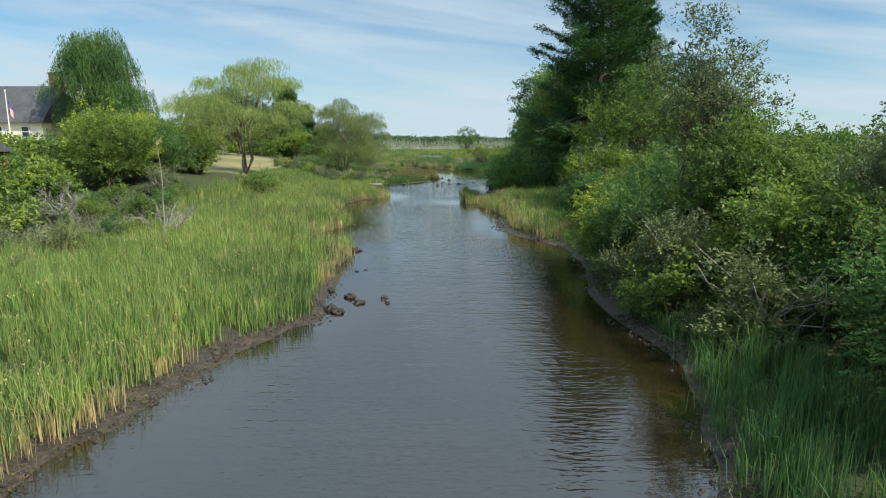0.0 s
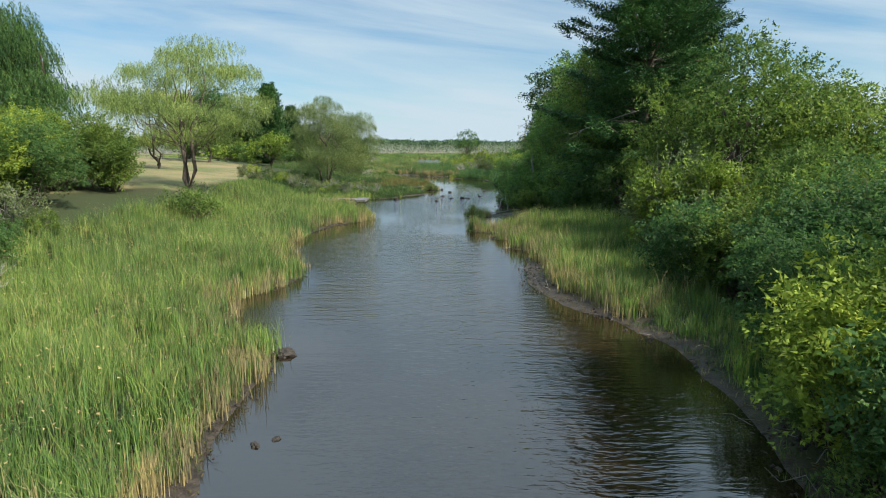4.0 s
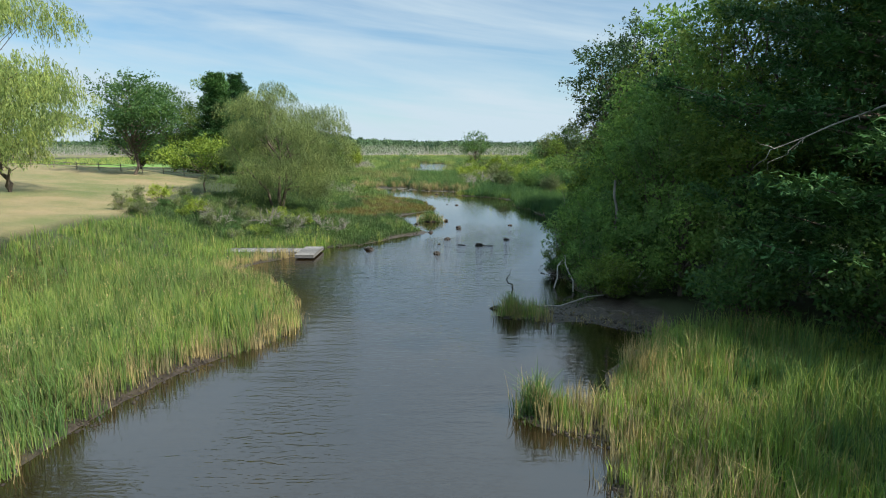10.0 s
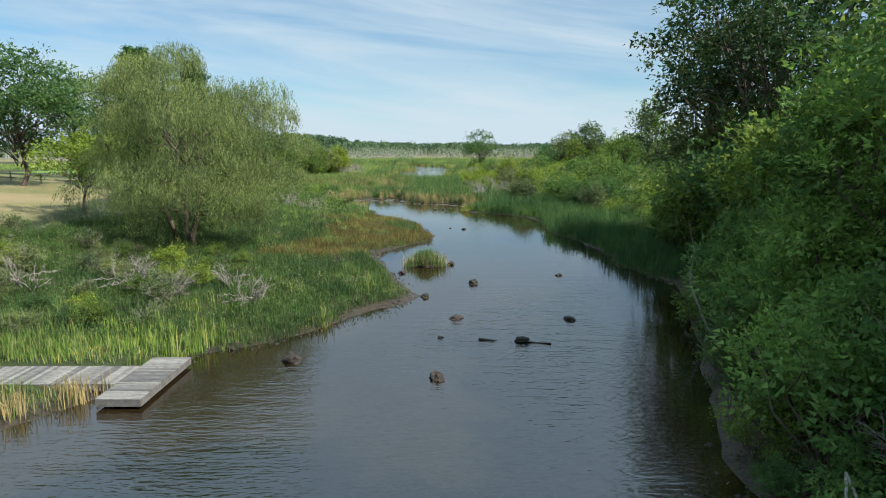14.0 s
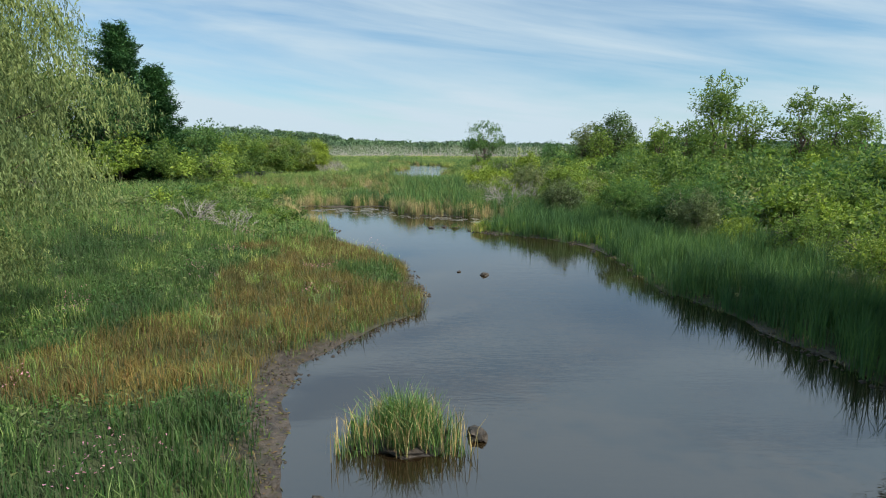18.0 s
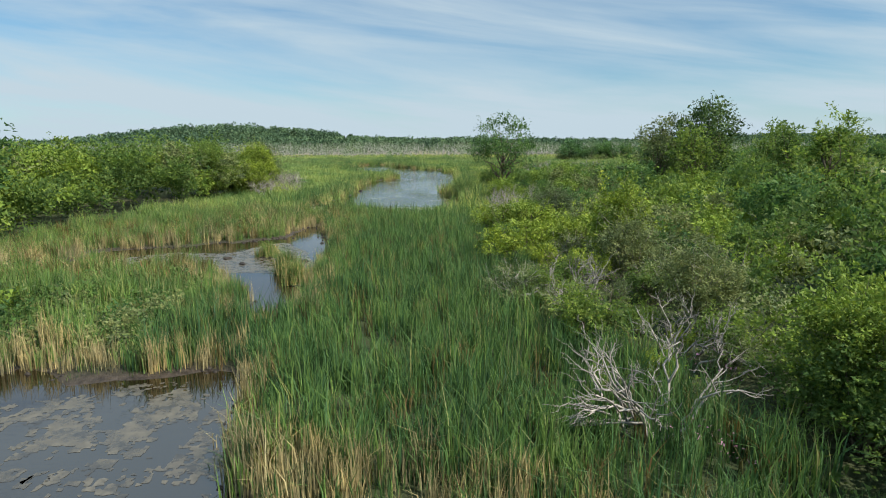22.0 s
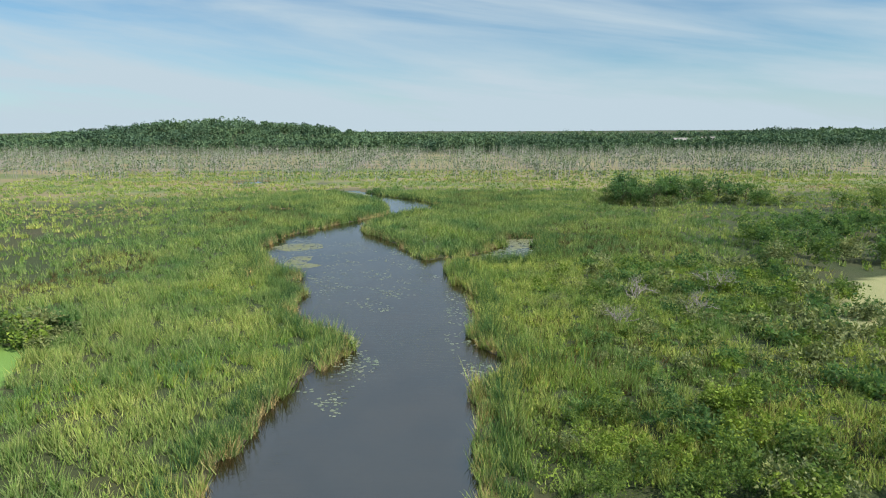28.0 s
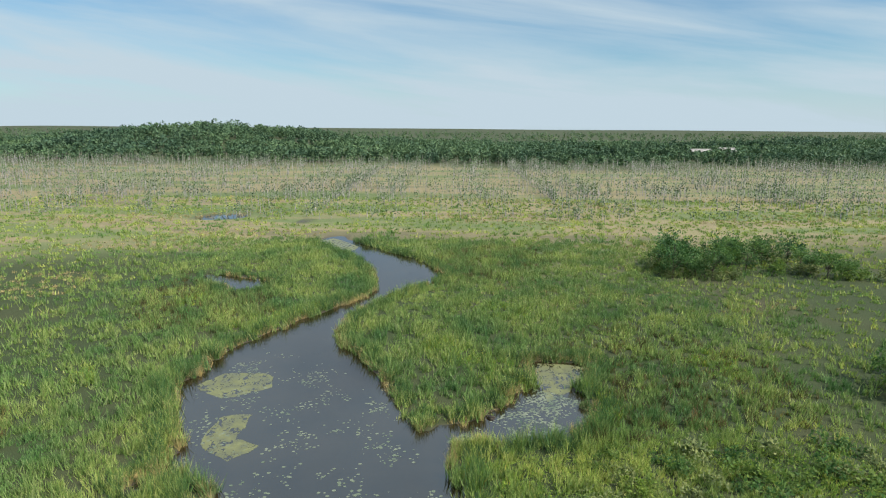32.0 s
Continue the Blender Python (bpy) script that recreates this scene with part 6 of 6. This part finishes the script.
def lily_raft(label, outline, count, seed, grain):
    """Small round floating leaves, gathered in loose drifts."""
    rng = np.random.default_rng(seed)
    lo, hi = np.min(outline, 0), np.max(outline, 0)
    x, y = rng.uniform(lo[0], hi[0], count * 6), rng.uniform(lo[1], hi[1], count * 6)
    f = waves2(x, y, 0.55, seed) + 0.6 * waves2(x, y, 1.7, 2 * seed) + 0.35 * rng.normal(size=len(x))
    ok = in_poly(x, y, outline) & (f > grain) & (shore_at(x, y) < -0.3)
    x, y = x[ok][:count], y[ok][:count]
    r = rng.uniform(0.06, 0.26, len(x))[:, None]
    a = np.arange(6) * 1.047 + rng.uniform(0, 1, (len(x), 1))
    v = np.stack([x[:, None] + r * np.cos(a), y[:, None] + r * np.sin(a) * 0.8, 0.005 + 0.004 * rng.uniform(size=(len(x), 1)) + 0 * a], 2).reshape(-1, 3)
    k = np.arange(len(x))[:, None] * 6
    return stuff("lily_pads", label, "water weed", (v, np.concatenate([k + [0, 1, 2], k + [0, 2, 3], k + [0, 3, 4], k + [0, 4, 5]])), M_LILY)


lily_raft("scattered small floating leaves on the lower pond", [(-13, 231), (-14, 246), (-5, 266), (3, 266), (3, 230)], 220, 10, 0.6)
lily_raft("scattered small floating leaves on the upper pond", [(-26, 325), (-38, 355), (-34, 378), (-12, 366), (-6, 350), (1, 332), (-8, 312)], 1300, 11, 0.45)
lily_raft("scattered small floating leaves in the side bay", [(0, 345), (8, 352.5), (14, 362), (20, 358), (17, 348), (8, 345)], 900, 12, 0.0)
lily_raft("small floating leaves along the pond's east shore", [(1, 325), (5, 322), (6, 300), (8, 294), (4, 286), (1, 300)], 260, 13, 0.1)
lily_raft("small floating leaves near the west shore", [(-14, 286), (-9, 299), (-6, 295), (-9, 280)], 160, 14, 0.1)

# grass islets standing in the water
def make_islet(label, x, y, r, tall, mat, seed):
    rng = np.random.default_rng(seed)
    ob = thing("grass_islet", label, "grass tuft", "islets", at=(x, y, 0))
    lump = make_lump("mud_base", "", seed + 40, r * 0.72, 0.16)
    for key in ("label", "category", "group"):
        if key in lump:
            del lump[key]
    lump.parent = ob
    n = int(650 * r * r) + 120
    a, d = rng.uniform(0, 6.283, n), r * 0.85 * rng.uniform(0, 1, n) ** 0.7
    d = d * (1 + 0.3 * np.sin(3 * a + seed) + 0.2 * np.sin(7 * a))
    pos = np.stack([np.cos(a) * d, np.sin(a) * d * 0.75, 0.1 - 0.12 * (d / r) ** 2], 1)
    tagged(part("green_tuft", mesh_of("green_tuft", *blades(rng, pos, tall * rng.uniform(0.35, 1.15, n) * (1.15 - 0.6 * d / r), 0.022, rng.uniform(0.05, 0.75, n)), mat), ob), kind="stuff")
    dry = pos[: n // 3] * np.array([1.12, 1.12, 1])
    tagged(part("dry_tuft", mesh_of("dry_tuft", *blades(rng, dry, tall * rng.uniform(0.4, 0.9, len(dry)), 0.018, rng.uniform(0.05, 0.4, len(dry))), M_DRY), ob), kind="stuff")


for k, (x, y, r, tall, mat) in enumerate([(-1.3, 113.2, 1.45, 1.15, M_REED_DARK), (2.8, 65.9, 0.7, 1.5, M_REED_DARK), (3.3, 76.4, 0.8, 1.3, M_REED), (-10.0, 216.6, 0.9, 0.7, M_REED_LIME), (-8.0, 216.2, 1.0, 0.7, M_REED_LIME), (-9.4, 186.4, 1.1, 2.0, M_REED), (-8.0, 183.2, 0.9, 1.9, M_REED), (-12.4, 192.5, 1.0, 1.3, M_REED),
                                          (-15.2, 176.5, 1.2, 0.9, M_REED), (6.7, 352.4, 0.6, 0.4, M_REED_LIME), (20.5, 355.5, 1.0, 1.2, M_MARSH), (3.1, 148.4, 1.2, 0.9, M_REED_LIME), (0.9, 150.6, 0.5, 0.25, M_HERB)]):
    make_islet("tuft of grass and dry stalks on a mud islet", x, y, r, tall, mat, 600 + k)

# ---------------------------------------------------------------- house, shed and flag on the west rise
hx, hy = -64.0, 86.0
hz = float(ground_at(hx, hy)[0])
house = thing("house", "cream clapboard house with a dark slate roof and brick chimney", "house")
bm = bmesh.new()
box(bm, hx, hy, hz + 1.6, 22, 9, 4.2)
part("wall", (bm, M_SIDING), house)
bm = bmesh.new()
r = [(-11.4, -5.0, 3.5), (11.4, -5.0, 3.5), (11.4, 5.0, 3.5), (-11.4, 5.0, 3.5), (-11.4, 0, 8.6), (11.4, 0, 8.6)]
v = [bm.verts.new((hx + a, hy + b, hz + c)) for a, b, c in r]
for f in ((0, 1, 5, 4), (2, 3, 4, 5), (0, 4, 3), (1, 2, 5), (3, 2, 1, 0)):
    bm.faces.new([v[k] for k in f])
part("roof", (bm, M_ROOF), house)
bm = bmesh.new()
box(bm, hx + 10.6, hy + 0.4, hz + 6.6, 1.5, 1.2, 7.4, 0, 0.03)
box(bm, hx + 10.6, hy + 0.4, hz + 10.35, 1.7, 1.4, 0.16, 0, 0.02)
part("chimney", (bm, M_BRICK), house)
for k in range(6):
    x = hx - 9 + 3.55 * k
    bm = bmesh.new()
    for dx in (-0.5, 0.5):
        box(bm, x + dx, hy - 4.53, hz + 2.3, 0.1, 0.08, 1.5)
    for dz in (-0.7, 0, 0.7):
        box(bm, x, hy - 4.53, hz + 2.3 + dz, 0.9, 0.08, 0.1)
    window = part("window", (bm, M_WHITE), house)
    bm = bmesh.new()
    box(bm, x, hy - 4.52, hz + 2.3, 0.88, 0.04, 1.38)
    part("pane", (bm, M_GLASS), window, "dark window glass")

shed = thing("shed", "small wooden shed with an orange-brown wall and grey roof", "shed")
sx, sy = -39.4, 50.5
sz = float(ground_at(sx, sy)[0])
bm = bmesh.new()
box(bm, sx, sy, sz + 1.1, 5, 3, 2.6)
part("wall", (bm, M_SHED), shed)
bm = bmesh.new()
v = [bm.verts.new((sx + a, sy + b, sz + c)) for a, b, c in ((-2.8, -1.8, 2.35), (2.8, -1.8, 2.35), (2.8, 1.8, 2.35), (-2.8, 1.8, 2.35), (-2.8, 0, 3.3), (2.8, 0, 3.3))]
for f in ((0, 1, 5, 4), (2, 3, 4, 5), (0, 4, 3), (1, 2, 5), (3, 2, 1, 0)):
    bm.faces.new([v[k] for k in f])
part("roof", (bm, M_ROOF), shed)

flag = thing("flagpole", "white flagpole with a limp red, white and blue striped flag", "flagpole")
fx0, fy0 = -48.2, 68.5
fz = float(ground_at(fx0, fy0)[0])
part("pole", mesh_of("pole", *tube([(fx0, fy0, fz - 0.2), (fx0, fy0, fz + 4), (fx0, fy0, 12.2)], [0.07, 0.06, 0.035], 10), M_WHITE, True), flag)
bm = bmesh.new()
bmesh.ops.create_uvsphere(bm, u_segments=10, v_segments=6, radius=0.09, matrix=pose(fx0, fy0, 12.25))
part("finial", (bm, M_WHITE), flag)
for k in range(9):
    bm = bmesh.new()
    n = 7
    rows = [[bm.verts.new((fx0 + 0.06 + 0.09 * j + 0.02 * k, fy0 + 0.09 * math.sin(j * 1.4 + k * 0.25), 11.3 - 0.17 * (k + e) - 0.16 * j)) for j in range(n)] for e in (0, 1)]
    for j in range(n - 1):
        bm.faces.new((rows[0][j], rows[0][j + 1], rows[1][j + 1], rows[1][j]))
    part("stripe", (bm, M_FLAG_BLUE if k < 2 else (M_FLAG_RED, M_WHITE)[k % 2]), flag)

# rail fence at the top of the lawn
fence = thing("rail_fence", "low brown wooden rail fence at the top of the lawn", "fence")
for k in range(12):
    x, y = -34 - 3.0 * k, 152 - 0.9 * k
    z = float(ground_at(x, y)[0])
    bm = bmesh.new()
    box(bm, x, y, z + 0.55, 0.12, 0.12, 1.3, 0, 0.01)
    part("post", (bm, M_FENCE), fence)
    if k < 11:
        z2 = float(ground_at(x - 3.0, y - 0.9)[0])
        for h in (0.45, 0.95):
            part("rail", mesh_of("rail", *tube([(x, y, z + h), (x - 3.0, y - 0.9, z2 + h)], [0.05, 0.05], 6), M_FENCE, True), fence)

# far roofs among the woods
for x, y, w, lab in ((-128, 1330, 46, "long white-roofed building far off among the woods"), (300, 1010, 22, "grey-roofed house far off among the woods"), (340, 1030, 18, "grey-roofed house far off among the woods"), (730, 1180, 30, "white house far off among the woods")):
    z = float(ground_at(x, y)[0])
    b = thing("far_building", lab, "building")
    bm = bmesh.new()
    box(bm, x, y, z + 3.5, w, 14, 7)
    part("wall", (bm, M_WHITE if x < 0 or x > 700 else M_PLANK), b)
    bm = bmesh.new()
    v = [bm.verts.new((x + p_, y + q_, z + r_)) for p_, q_, r_ in ((-w / 2 - 1, -8, 6.8), (w / 2 + 1, -8, 6.8), (w / 2 + 1, 8, 6.8), (-w / 2 - 1, 8, 6.8), (-w / 2 - 1, 0, 11), (w / 2 + 1, 0, 11))]
    for f in ((0, 1, 5, 4), (2, 3, 4, 5), (0, 4, 3), (1, 2, 5), (3, 2, 1, 0)):
        bm.faces.new([v[k] for k in f])
    part("roof", (bm, M_WHITE if x < 0 else M_SNAGFAR), b)
